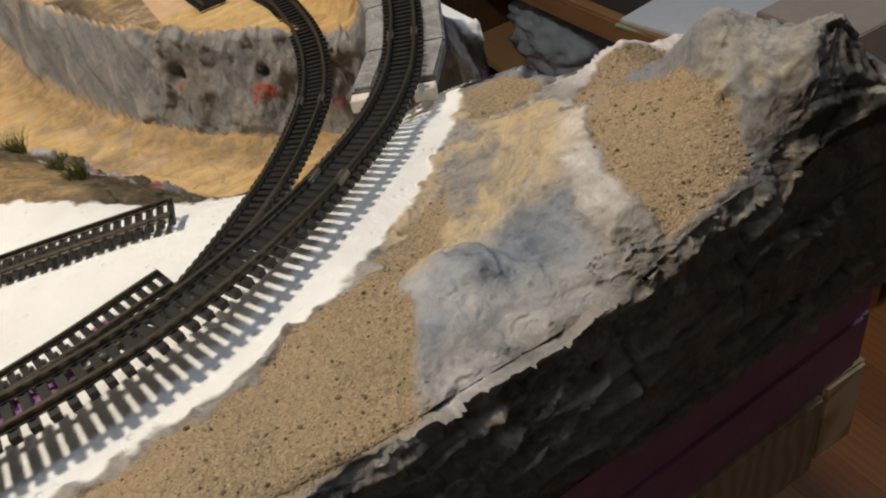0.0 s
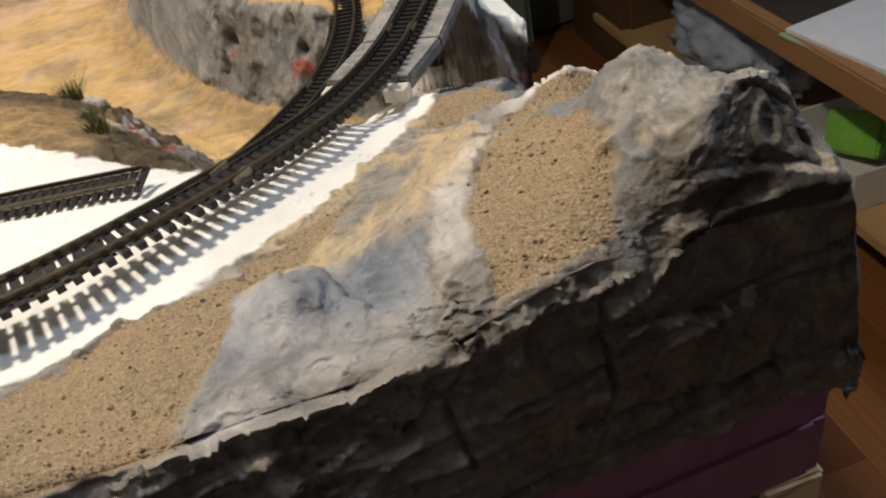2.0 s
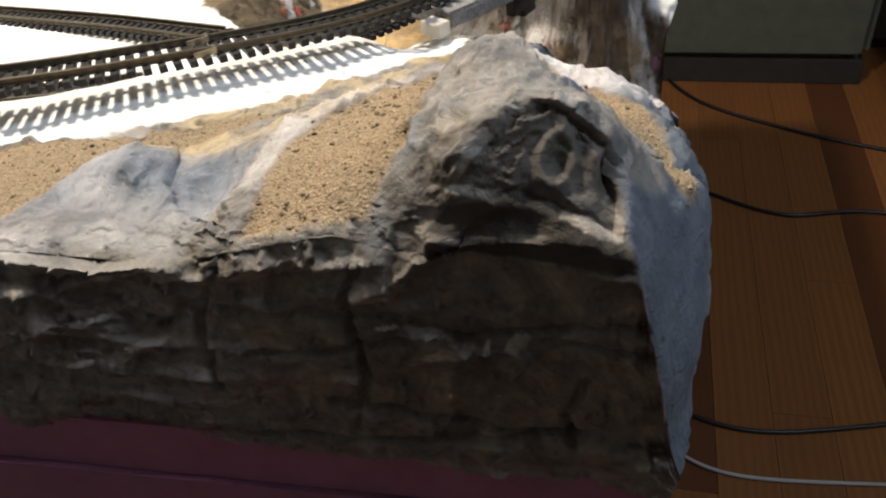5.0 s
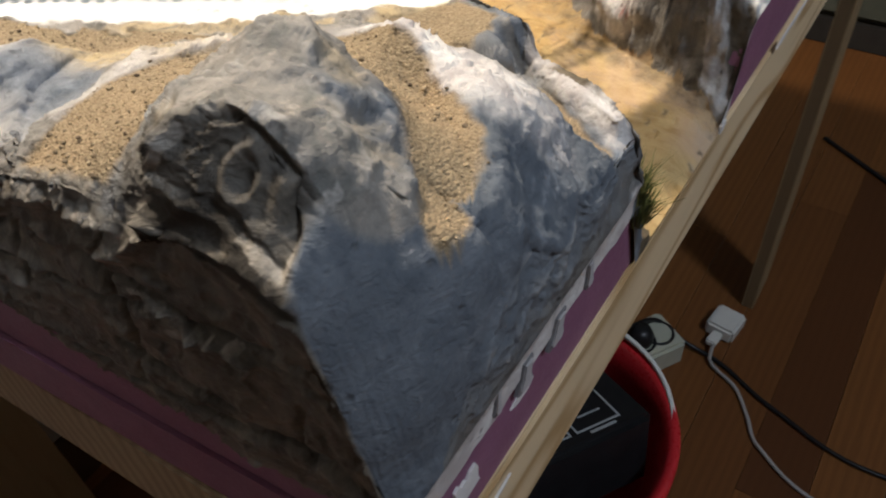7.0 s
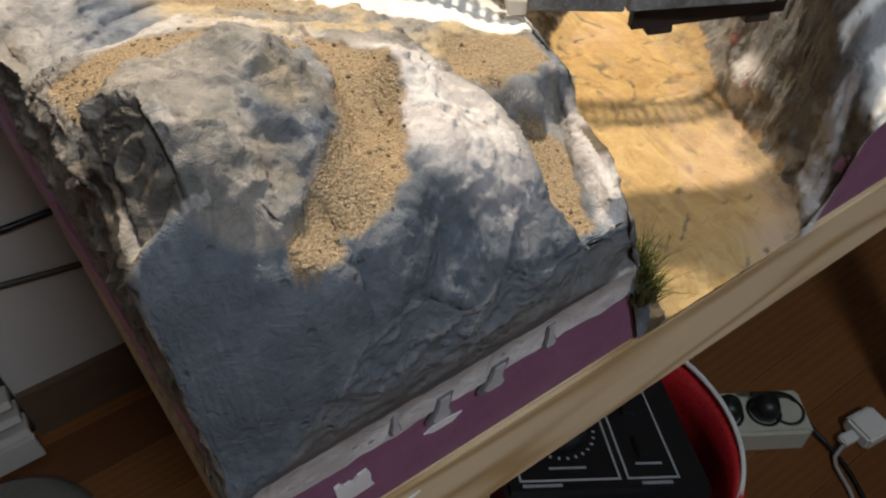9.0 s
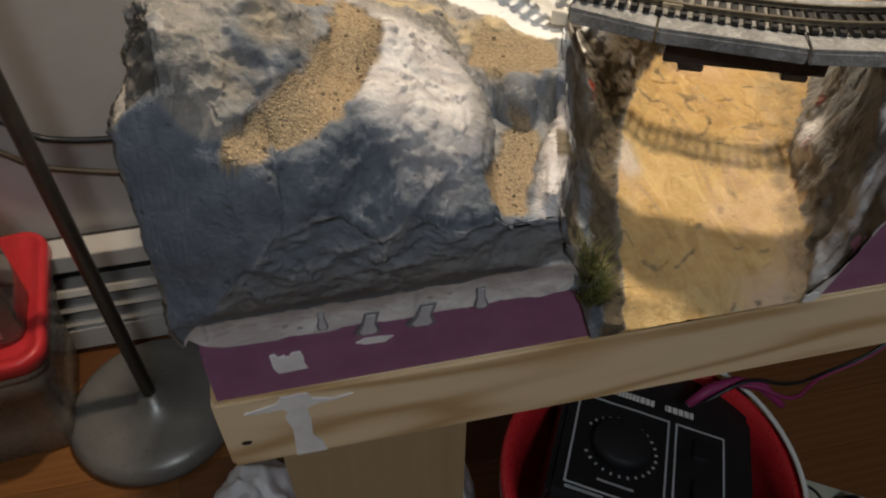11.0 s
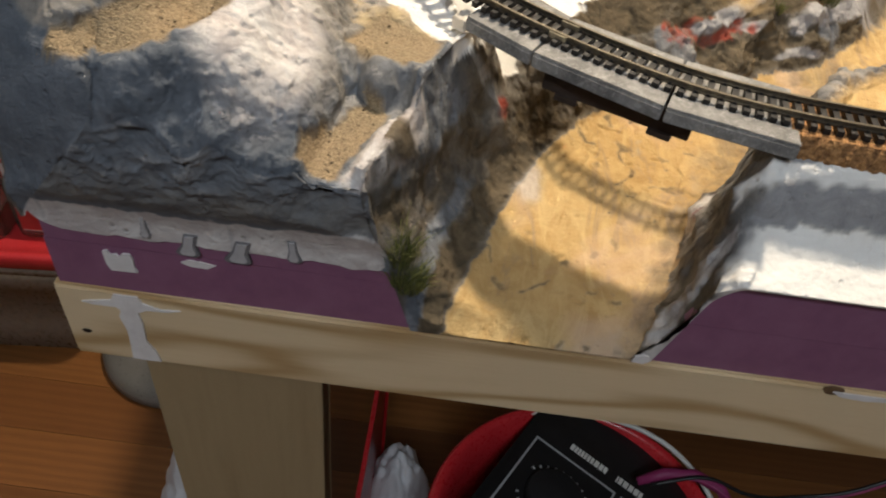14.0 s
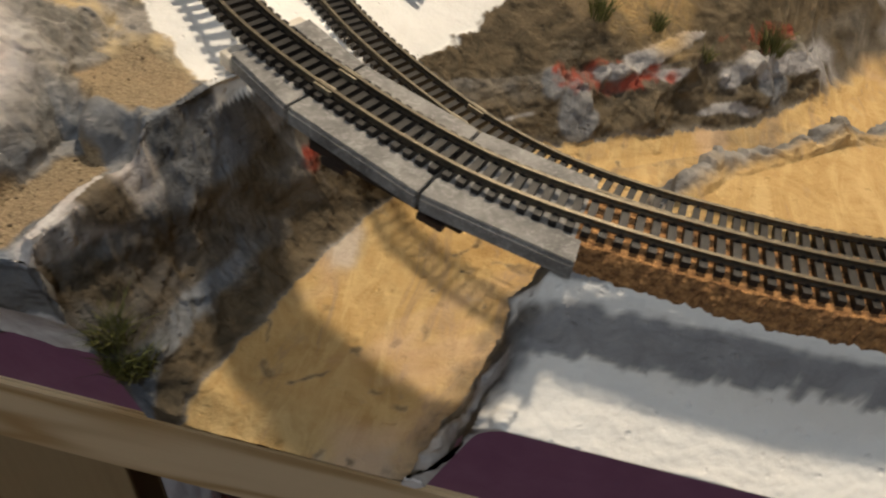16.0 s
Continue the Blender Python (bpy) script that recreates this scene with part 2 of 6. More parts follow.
# canyon floor: west and north edge, then east and south edge back
CANYON = [(0.1375, -0.02), (0.1385, 0.0), (0.1480, 0.0335), (0.1580, 0.0625), (0.1695, 0.088), (0.1800, 0.109), (0.2020, 0.136), (0.236, 0.156), (0.285, 0.183), (0.315, 0.196), (0.345, 0.232), (0.40, 0.30), (0.62, 0.37), (0.62, 0.225), (0.46, 0.205), (0.370, 0.175), (0.310, 0.1445), (0.266, 0.110), (0.2305, 0.066), (0.2200, 0.034), (0.2060, 0.0), (0.204, -0.02)]
SAND_WEST = [(-0.02, 0.52), (-0.02, 0.150), (0.006, 0.150), (0.014, 0.145), (0.0265, 0.1375), (0.039, 0.137), (0.046, 0.122), (0.056, 0.113), (0.066, 0.108), (0.075, 0.103), (0.062, 0.122), (0.053, 0.139), (0.045, 0.155), (0.038, 0.18), (0.032, 0.21), (0.028, 0.52)]
SAND_POCKET = [(0.0554, 0.0641), (0.053, 0.0561), (0.0352, 0.0535), (0.018, 0.0543), (0.0045, 0.0599), (0.0045, 0.0695), (0.004, 0.0856), (0.0274, 0.0838), (0.0424, 0.0763)]
SAND_GULLY = [(0.0583, 0.070), (0.072, 0.050), (0.0625, 0.0300), (0.052, 0.0125), (0.032, 0.0025), (0.0225, 0.001), (0.0238, 0.0061), (0.0376, 0.0198), (0.0445, 0.0243), (0.0524, 0.0413), (0.0561, 0.0573)]
SAND_SHELF = [(0.104, 0.078), (0.126, 0.066), (0.121, 0.050), (0.104, 0.0475), (0.094, 0.0565)]
SAND_LEDGE = [(0.1045, 0.041), (0.1135, 0.036), (0.1005, 0.0065), (0.0885, 0.0045), (0.0895, 0.0125), (0.098, 0.0293)]
BLUE_PATCH = [(0.0384, 0.1369), (0.0423, 0.1139), (0.0313, 0.0929), (0.004, 0.0984), (-0.01, 0.1106), (-0.01, 0.1469), (0.0115, 0.145), (0.0265, 0.1373)]
# broad mounds of the hill: x, y, radius, height in mm over the base
MOUNDS = [(0.02, 0.04, 0.030, 25.9), (0.01, 0.13, 0.030, 6.7), (0.08, 0.00, 0.013, -17.8), (0.07, 0.04, 0.009, 12.1), (0.00, 0.05, 0.009, -6.5), (0.12, 0.05, 0.020, -5.7), (0.04, 0.00, 0.009, -4.6), (0.01, 0.19, 0.020, 8.8), (0.02, 0.02, 0.009, 10.3), (0.06, 0.07, 0.013, 7.2), (0.018, 0.102, 0.013, -1.5), (0.00, 0.00, 0.009, 5.3), (0.08, 0.11, 0.020, -3.3), (0.07, 0.02, 0.009, 10.5), (0.03, 0.04, 0.009, 4.4), (0.00, 0.08, 0.013, 3.1), (0.08, 0.06, 0.009, 2.8), (0.09, 0.03, 0.009, -4.0), (0.06, 0.03, 0.009, -4.9), (0.04, 0.04, 0.009, 4.1), (0.02, 0.18, 0.009, -3.4), (0.04, 0.09, 0.009, 4.3)]
# bulges and dents of the hill: x, y, z, radius and height, in mm
CROWN_BULGES = [(26, 50, 114, 14, 2.3), (14, 19, 113, 11, -0.2), (7, 48, 111, 8, 4.1), (25, 13, 102, 8, -3.9), (38, 43, 118, 8, 2.4), (2, 45, 96, 8, -2.5), (20, 25, 116, 8, -2.3), (6, 41, 113, 8, 3.2), (3, 34, 99, 8, -2.6), (34, 17, 99, 8, -1.2), (40, 33, 111, 11, 0.9), (11, 30, 117, 8, -2.1)]
SHOULDER_BULGES = [(3, 108, 84, 11, -3.5), (26, 117, 92, 11, 0.1), (29, 81, 100, 11, 4), (5, 140, 88, 14, -2.6), (113, 71, 75, 20, -3.2), (75, 98, 79, 8, -2.4), (3, 73, 89, 8, -3.3), (15, 89, 99, 8, 3.3), (33, 126, 94, 8, 4.3), (104, 82, 80, 8, 3.2), (49, 127, 83, 8, -2.5), (0, 85, 89, 11, -2), (22, 128, 94, 8, 2.1)]
FRONT_BULGES = [(39, 2, 88, 20, 3.4), (133, 52, 28, 20, -3.6), (104, 5, 56, 11, -1.5), (95, 35, 75, 11, 4.1), (16, 0, 79, 8, 1.6), (57, 19, 97, 11, 2), (4, 61, 90, 11, -1.1), (72, 33, 95, 8, -3), (2, 23, 59, 14, -2.5), (68, 4, 71, 8, -2.1), (94, 1, 36, 8, 4.4), (45, 1, 75, 8, -3.8), (8, 1, 68, 8, 3.5), (130, 48, 27, 11, -3.8), (60, 55, 98, 8, 1.7), (101, 38, 72, 8, 3.7), (121, 1, 23, 11, 3.6), (8, -1, 35, 8, 4.4), (105, 4, 54, 8, -3.2), (88, 13, 71, 8, -2), (122, 32, 58, 8, 1.5), (114, 6, 41, 8, -1.7), (79, 12, 83, 8, 0.7)]
# dimples pressed into the crown with a finger: x, y, z, radius and depth, in mm
DIMPLES = [(15, 49.5, 113, 3.0, 1.6), (22, 53, 111, 2.2, 1.3), (10.5, 45, 114.5, 3.6, 1.4), (19, 46, 116.5, 2.0, 1.0), (17, 55, 108.5, 2.5, 1.2), (38, 32, 112, 6.0, 0.9), (31, 20, 105, 6.5, 1.3), (24, 58, 106, 2.0, 0.9)]
# cracks and ledges of the dark face, along y and up z
CRACKS = [[(0.0038, 0.0755), (0.0194, 0.0752), (0.0303, 0.0762), (0.0424, 0.0748), (0.0534, 0.0792), (0.0668, 0.0780), (0.0827, 0.0763), (0.0977, 0.0770), (0.109, 0.070)], [(0.0025, 0.049), (0.022, 0.0485), (0.047, 0.0512), (0.073, 0.0534)], [(-0.002, 0.0845), (0.02, 0.081), (0.042, 0.0755), (0.062, 0.071), (0.085, 0.066), (0.11, 0.0645)], [(-0.002, 0.053), (0.03, 0.048), (0.06, 0.043), (0.09, 0.041), (0.13, 0.036)], [(0.02, 0.066), (0.024, 0.055), (0.022, 0.046)], [(0.062, 0.092), (0.066, 0.08), (0.064, 0.062), (0.069, 0.045)], [(0.088, 0.094), (0.093, 0.084), (0.1, 0.072), (0.098, 0.055)], [(0.12, 0.083), (0.14, 0.076), (0.17, 0.071), (0.2, 0.069)]]
CARVING = [(0.0444, 0.1074), (0.0386, 0.1153), (0.0330, 0.1185), (0.0280, 0.1198), (0.0191, 0.1168), (0.0147, 0.1140), (0.0160, 0.1010), (0.0262, 0.1040), (0.0384, 0.1070)]
SLAB = [(0.0482, 0.0990), (0.0446, 0.1040), (0.0332, 0.1083), (0.0239, 0.1041), (0.0140, 0.1000), (0.0120, 0.0940), (0.0490, 0.0940)]
LEDGES = [[(0.0130, 0.0988), (0.0196, 0.0998), (0.0275, 0.0998), (0.0381, 0.0982), (0.047, 0.0975)], [(0.0465, 0.0972), (0.054, 0.090), (0.062, 0.0845), (0.07, 0.0835)], [(0.03, 0.0745), (0.0425, 0.0737), (0.052, 0.0765)], [(0.06, 0.0935), (0.08, 0.0905), (0.105, 0.0835)], [(0.1, 0.088), (0.13, 0.0795), (0.16, 0.0755), (0.21, 0.0745)], [(0.105, 0.078), (0.14, 0.068), (0.17, 0.064)]]
CHIPS = [(0.0425, 0.0737, 0.0016, 0.0008), (0.0328, 0.0756, 0.0026, 0.0010), (0.0385, 0.0742, 0.0008, 0.0010), (0.0581, 0.0764, 0.0030, 0.0007), (0.120, 0.0618, 0.0035, 0.0016), (0.0594, 0.0852, 0.0065, 0.0022), (0.066, 0.0905, 0.004, 0.0016), (0.075, 0.088, 0.004, 0.0013), (0.085, 0.0862, 0.005, 0.0014), (0.102, 0.074, 0.005, 0.0012), (0.112, 0.0665, 0.006, 0.0012), (0.131, 0.059, 0.004, 0.0012), (0.152, 0.062, 0.006, 0.0012)]
HOLES = [(0.3151, 0.1370, 0.0413, 0.0041), (0.2709, 0.1026, 0.0440, 0.0037), (0.2310, 0.050, 0.017, 0.003)]
REDS = [(0.2692, 0.1053, 0.0338, 0.010, 0.0050), (0.3120, 0.1378, 0.0370, 0.0045, 0.0028), (0.2440, 0.181, 0.031, 0.015, 0.0055), (0.2640, 0.190, 0.030, 0.013, 0.0045), (0.2330, 0.170, 0.034, 0.010, 0.005), (0.3150, 0.230, 0.036, 0.017, 0.0055), (0.2335, 0.053, 0.023, 0.004, 0.003), (0.1500, 0.087, 0.036, 0.004, 0.007), (0.3000, 0.208, 0.042, 0.012, 0.004), (0.243, 0.0821, 0.0268, 0.008, 0.004)]


def facet_plane(x, y):
    return np.minimum((y + 0.0069 + 0.267 * x) / 0.197, 0.0706 + 0.49 * x + 2.115 * y + np.clip(x - 0.026, 0, 1) * 3)


def cells(p, scale, seed=0):
    """Distance to the nearest two of scattered points, and a random number of the nearest."""
    q = p * scale
    k = np.floor(q)
    f1, f2, who = np.full(len(p), 9.0), np.full(len(p), 9.0), np.zeros(len(p))
    for dx in (-1, 0, 1):
        for dy in (-1, 0, 1):
            for dz in (-1, 0, 1):
                c = k + np.array([dx, dy, dz])
                r = [np.modf(np.abs(np.sin(c @ np.array(v) + seed * 3.7) * 43758.5453))[0] for v in ((12.99, 78.23, 37.72), (39.35, 11.14, 83.15), (73.16, 52.24, 9.15))]
                e = np.sqrt(sum((c[:, i] + r[i] - q[:, i]) ** 2 for i in range(3)))
                near = e < f1
                f2 = np.where(near, f1, np.minimum(f2, e))
                who = np.where(near, r[0], who)
                f1 = np.where(near, e, f1)
    return f1, f2, who


def hill_height(x, y):
    h = np.full(x.shape, 0.083)
    for cx, cy, r, mm in MOUNDS:
        h += 0.001 * mm * np.exp(-((x - cx) ** 2 + (y - cy) ** 2) / (2 * r * r))
    # gully of sand behind it, and the step between the two sand shelves
    g, _, _ = line_distance(x, y, [(0.058, 0.066), (0.062, 0.05), (0.052, 0.026), (0.036, 0.010), (0.024, 0.0)])
    h -= 0.0025 * (1 - smoothstep(0.003, 0.009, g))
    k = smoothstep(0.0385, 0.0490, y + 0.25 * (x - 0.11) + 0.0025 * np.sin(x * 420))
    e = smoothstep(0.088, 0.096, x)
    h = h * (1 - e) + e * (0.0625 + k * 0.0145)
    h += 0.0016 * np.exp(-(((x - 0.0255) / 0.0035) ** 2 + ((y - 0.1215) / 0.0045) ** 2))
    b, u, side = line_distance(x, y, [(0.0315, 0.116), (0.024, 0.113), (0.017, 0.106), (0.012, 0.099)])
    h += 0.0017 * (1 - smoothstep(0.0, 0.0016, b * np.sign(side) + 0.0008)) * np.exp(-((b / 0.012) ** 2)) - 0.0012 * np.exp(-((x - 0.014) ** 2 + (y - 0.124) ** 2) / 0.008**2)
    # steep west flank of the crown and the flat slanting facet south of it
    flank = np.minimum(0.0972 + 3.4 * np.maximum(x, 0), 0.1075 + 1.25 * x) + 3.0 * np.clip(y - 0.050, 0, 1)
    h = np.minimum(h + 0.0105 * np.exp(-(((x - 0.0115) / 0.0085) ** 2 + ((y - 0.0295) / 0.0125) ** 2)), flank)
    h = np.minimum(h, facet_plane(x, y))
    h = np.minimum(h, 0.0775 + 1.35 * y + 0.006 * np.sin(x * 190) * smoothstep(0.03, 0.05, x) + np.clip(0.034 - x, 0, 1) * 3 + np.clip(x - 0.086, 0, 1) * 3)
    # white block at the shelf's outer edge
    b, _, _ = line_distance(x, y, [(0.1225, 0.036), (0.108, 0.008)])
    h += 0.0045 * (1 - smoothstep(0.002, 0.007, b)) * smoothstep(0.05, 0.04, y)
    return h


def surface(x, y):
    """Height of the scenery over the frame, before the fine relief."""
    A = [p[:2] for p in LINE_A]
    za = np.array([p[2] for p in LINE_A])
    d, u, side = line_distance(x, y, A)
    rail = np.interp(u, np.linspace(0, 1, len(za)), za)
    bed = rail - 0.0105 - 0.003 * smoothstep(0.13, 0.19, y)
    # south and west of line A: the hill; north and east: the low plain
    hill = hill_height(x, y)
    south = side < 0
    west = smoothstep(0.165, 0.135, x)
    low = 0.0565 + 0.003 * smoothstep(0.2, 0.3, y)
    # slope of plaster east of the canyon
    ridge = np.interp(y, [0.0, 0.006, 0.012, 0.020, 0.027, 0.031, 0.036], [0.0435, 0.0455, 0.048, 0.0550, 0.0715, 0.0730, 0.0735])
    sou = west * hill + (1 - west) * ridge
    top_s = bed + (sou - bed) * smoothstep(0.010, 0.023, d)
    top_n = bed + (low - bed) * smoothstep(0.010, 0.022, d)
    h = np.where(south, top_s, top_n)
    east = smoothstep(0.2, 0.22, x) * smoothstep(0.032, 0.045, d) * (~south)
    h = h + 0.003 * east
    # canyon
    c = inside(x, y, CANYON)
    floor = 0.003 + 0.0055 * smoothstep(0.0, 0.11, y) + 0.0035 * np.clip(-c + 0.008, 0, 0.008) / 0.008 * smoothstep(0.0, 0.015, y) - 0.0060 * smoothstep(0.014, 0.002, y)
    bank = smoothstep(-0.008, 0.008, x - 0.182 - 0.2 * y) * smoothstep(0.012, -0.012, y - 0.098 - 0.62 * (x - 0.17))
    steep = bank * (0.016 + 0.3 * np.clip(0.02 - y, 0, 0.02)) + (1 - bank) * (0.019 + 0.2 * np.clip(y, 0, 0.09) + 0.016 * smoothstep(0.13, 0.18, y)) - 0.003 * smoothstep(0.0, 0.03, y) * smoothstep(0.1, 0.06, y)
    rise = smoothstep(0.0, 1.0, -c / steep)
    rise = np.clip(0.55 * rise + 0.45 * np.clip(-c / steep, 0, 1), 0, 1)
    gentle = 1 - (1 - np.clip(-c / (1.4 * steep), 0, 1)) ** 1.9
    # the west wall starts as a scree slope and steepens towards its top
    gorge = smoothstep(0.014, -0.014, y - 0.106 - 0.62 * (x - 0.17))
    scarp = np.clip(-c / 0.027, 0, 1) ** 2
    rise = rise * bank + (scarp * gorge + gentle * (1 - gorge)) * (1 - bank)
    h = floor + (np.maximum(h, floor) - floor) * rise
    return h, c, d, south, west


def build_scenery():
    xs = np.r_[np.linspace(0.0, 0.012, 54, endpoint=False), np.linspace(0.012, 0.135, 250, endpoint=False), np.linspace(0.135, 0.34, 300), 0.34 + 0.6 * (np.linspace(0, 1, 46)[1:] ** 1.4)]
    ys = np.r_[np.linspace(0.0, 0.16, 310, endpoint=False), np.linspace(0.16, 0.245, 110), 0.245 + 0.44 * (np.linspace(0, 1, 40)[1:] ** 1.4)]
    nx, ny, nw = len(xs), len(ys), 92
    X, Y = np.meshgrid(xs, ys)
    x, y = X.ravel(), Y.ravel()
    z, c, d, south, west = surface(x, y)
    # rounded shoulders towards the outer faces
    hillside = west * (c < 0)
    for along, amount in ((x, 0.002), (y, 0.004)):
        z -= hillside * amount * (1 - np.sqrt(np.clip(1 - (1 - np.clip(along / 0.005, 0, 1)) ** 2, 0, 1)))
    top = np.stack([x, y, z], 1).reshape(ny, nx, 3)
    # outer faces hang from the edges
    foot_w = 0.035 + 0.0018 * fbm(np.stack([ys * 330, ys * 0, ys * 0], 1), 1.0, 2, 15) + 0.003 * fbm(np.stack([ys * 60, ys * 0, ys * 0], 1), 1.0, 3, 5)
    foot_s = 0.0250 + 0.0028 * fbm(np.stack([xs * 70, xs * 0, xs * 0 + 9], 1), 1.0, 3, 6)
    foot_s = np.where(xs > 0.2, 0.0435 + 0.0015 * fbm(np.stack([xs * 90, xs * 0, xs * 0 + 4], 1), 1.0, 3, 7), foot_s)
    foot_s = np.where(xs < 0.17, np.minimum(foot_s, np.interp(xs, [0.1155, 0.128], [0.036, -0.0039])), np.minimum(foot_s, np.interp(xs, [0.2128, 0.2265], [-0.0039, 0.0435])))
    foot_s[0] = foot_w[0]
    foot_s = foot_s + (foot_w[0] - foot_s) * np.exp(-xs / 0.004)
    k = np.linspace(0, 1, nw + 1)[1:]
    wz = top[:, 0, 2][None] + (np.minimum(foot_w, top[:, 0, 2] - 0.001) - top[:, 0, 2])[None] * k[:, None]
    sz = top[0, :, 2][None] + (np.minimum(foot_s, top[0, :, 2] - 0.001) - top[0, :, 2])[None] * k[:, None]
    # the faces lean out a little towards their feet
    wface = np.stack([np.zeros_like(wz) - 0.0012 * k[:, None], np.broadcast_to(ys, wz.shape), wz], 2)
    sface = np.stack([np.broadcast_to(xs, sz.shape), np.zeros_like(sz) - 0.0 * k[:, None], sz], 2)
    sface[:, 0] = wface[:, 0]
    verts = np.vstack([top.reshape(-1, 3), wface.reshape(-1, 3), sface[:, 1:].reshape(-1, 3)])
    nt = nx * ny
    idt = np.arange(nt).reshape(ny, nx)
    idw = np.vstack([idt[:, 0][None], nt + np.arange(nw * ny).reshape(nw, ny)])
    ids = np.empty((nw + 1, nx), int)
    ids[0], ids[1:, 0] = idt[0], idw[1:, 0]
    ids[1:, 1:] = nt + nw * ny + np.arange(nw * (nx - 1)).reshape(nw, nx - 1)

    def quads(g, flip=False):
        q = np.stack([g[:-1, :-1], g[:-1, 1:], g[1:, 1:], g[1:, :-1]], 2).reshape(-1, 4)
        return q[:, ::-1] if flip else q

    faces = np.vstack([quads(idt), quads(idw), quads(ids, True)])
    kind = np.r_[np.zeros((nx - 1) * (ny - 1), int), np.ones((ny - 1) * nw, int), np.full((nx - 1) * nw, 2)]
    area = np.r_[np.zeros(nt, int), np.ones(nw * ny, int), np.full(nw * (nx - 1), 2)]

    def normals(v):
        n = np.cross(v[faces[:, 2]] - v[faces[:, 0]], v[faces[:, 3]] - v[faces[:, 1]])
        out = np.zeros_like(v)
        for j in range(4):
            np.add.at(out, faces[:, j], n)
        return out / np.maximum(np.linalg.norm(out, axis=1, keepdims=True), 1e-15)

    # bulges and dents pushed into the plaster
    push = np.zeros(len(verts))
    for cx, cy, cz, r, mm in (*CROWN_BULGES, *SHOULDER_BULGES, *FRONT_BULGES):
        push += 0.001 * mm * np.exp(-((1000 * verts - np.array([cx, cy, cz])) ** 2).sum(1) / (2 * r * r))
    verts = verts + normals(verts) * push[:, None]

    # ------------------------------------------------ zones
    px, py, pz = verts.T
    w1 = 0.003 * fbm(verts, 130, 4, 11)
    w2 = 0.003 * fbm(verts, 130, 4, 12)
    qx, qy = px + w1, py + w2
    _, cc, dd, so, we = surface(px, py)
    on_top = area == 0

    def zone(poly, edge=0.0012):
        return smoothstep(-edge, edge, inside(qx, qy, poly))

    sand_parts = [zone(p) * on_top for p in (SAND_WEST, SAND_POCKET, SAND_GULLY, SAND_SHELF, SAND_LEDGE)]
    hillmask = (cc < -0.004) * (so | (dd < 0.004)) * (px < 0.14)
    sand_parts = [s * hillmask for s in sand_parts]
    sand_parts[2] = sand_parts[2] * (pz > 0.0925)
    sand_parts[0] = sand_parts[0] * smoothstep(0.0215, 0.0235, dd + 2.4 * w2 - 1.2 * w1 + 0.002 * np.sin(py * 130))
    sand = np.max(sand_parts, axis=0)
    edge_w = smoothstep(0.0, 0.004, 0.016 + 0.5 * w1 - dd)
    plaster = np.where(so, smoothstep(-0.001, 0.001, 0.0205 + 1.6 * w1 - dd - 0.004 * smoothstep(0.15, 0.22, py)) * (px < 0.2), 1.0) * (cc < -0.012 + w2)
    north_white = smoothstep(-0.001, 0.001, (0.1815 - px + 0.55 * (py - 0.16)) + 2 * w1)
    plaster = plaster * np.where(so, 1.0, north_white) * on_top * ((pz > 0.0665) | (~so))
    strip, _, _ = line_distance(px, py, [(0.090, 0.275), (0.0985, 0.245), (0.104, 0.230), (0.1115, 0.214), (0.1160, 0.2065)])
    purple = smoothstep(0.0062, 0.0050, strip + 1.5 * w1)
    purple = np.maximum(purple, smoothstep(0.55, 0.7, np.exp(-(((px - 0.150) / 0.006) ** 2 + ((py - 0.147) / 0.005) ** 2)))) * on_top
    plaster = plaster * (1 - smoothstep(0.3, 0.6, purple + 60 * w1))
    sand = sand * (1 - plaster)
    floor = smoothstep(-0.003, 0.001, cc + 1.0 * w1)
    scree = (1 - floor) * smoothstep(-0.022, -0.010, cc + w2) * (py > 0.098 + 0.62 * (px - 0.17)) * (px < 0.36) * (pz < 0.0545)
    plane = facet_plane(px, py)
    facet = on_top * smoothstep(0.0022, 0.0008, plane - pz) * (px < 0.030) * (py < 0.024)
    facet = np.maximum(facet, on_top * smoothstep(0.016, 0.013, py + w1) * (px < 0.034) * (pz < 0.0915))
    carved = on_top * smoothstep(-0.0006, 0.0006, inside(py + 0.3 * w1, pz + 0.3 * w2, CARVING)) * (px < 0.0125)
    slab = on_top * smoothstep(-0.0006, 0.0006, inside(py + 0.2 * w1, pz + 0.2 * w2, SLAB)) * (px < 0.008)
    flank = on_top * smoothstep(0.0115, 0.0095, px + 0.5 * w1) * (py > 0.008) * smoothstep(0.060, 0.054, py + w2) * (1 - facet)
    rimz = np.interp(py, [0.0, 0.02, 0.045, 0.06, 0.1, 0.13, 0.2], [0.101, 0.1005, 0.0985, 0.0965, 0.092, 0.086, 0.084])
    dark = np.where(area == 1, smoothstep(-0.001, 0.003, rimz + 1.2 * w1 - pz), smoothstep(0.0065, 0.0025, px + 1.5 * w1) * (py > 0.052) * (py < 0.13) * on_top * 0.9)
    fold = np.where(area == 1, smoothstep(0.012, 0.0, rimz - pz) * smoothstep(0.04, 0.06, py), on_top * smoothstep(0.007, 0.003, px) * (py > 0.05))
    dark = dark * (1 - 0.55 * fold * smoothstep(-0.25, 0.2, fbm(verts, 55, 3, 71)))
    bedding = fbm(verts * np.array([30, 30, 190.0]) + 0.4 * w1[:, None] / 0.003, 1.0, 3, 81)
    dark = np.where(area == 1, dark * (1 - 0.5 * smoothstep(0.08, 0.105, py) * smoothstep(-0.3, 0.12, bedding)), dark)
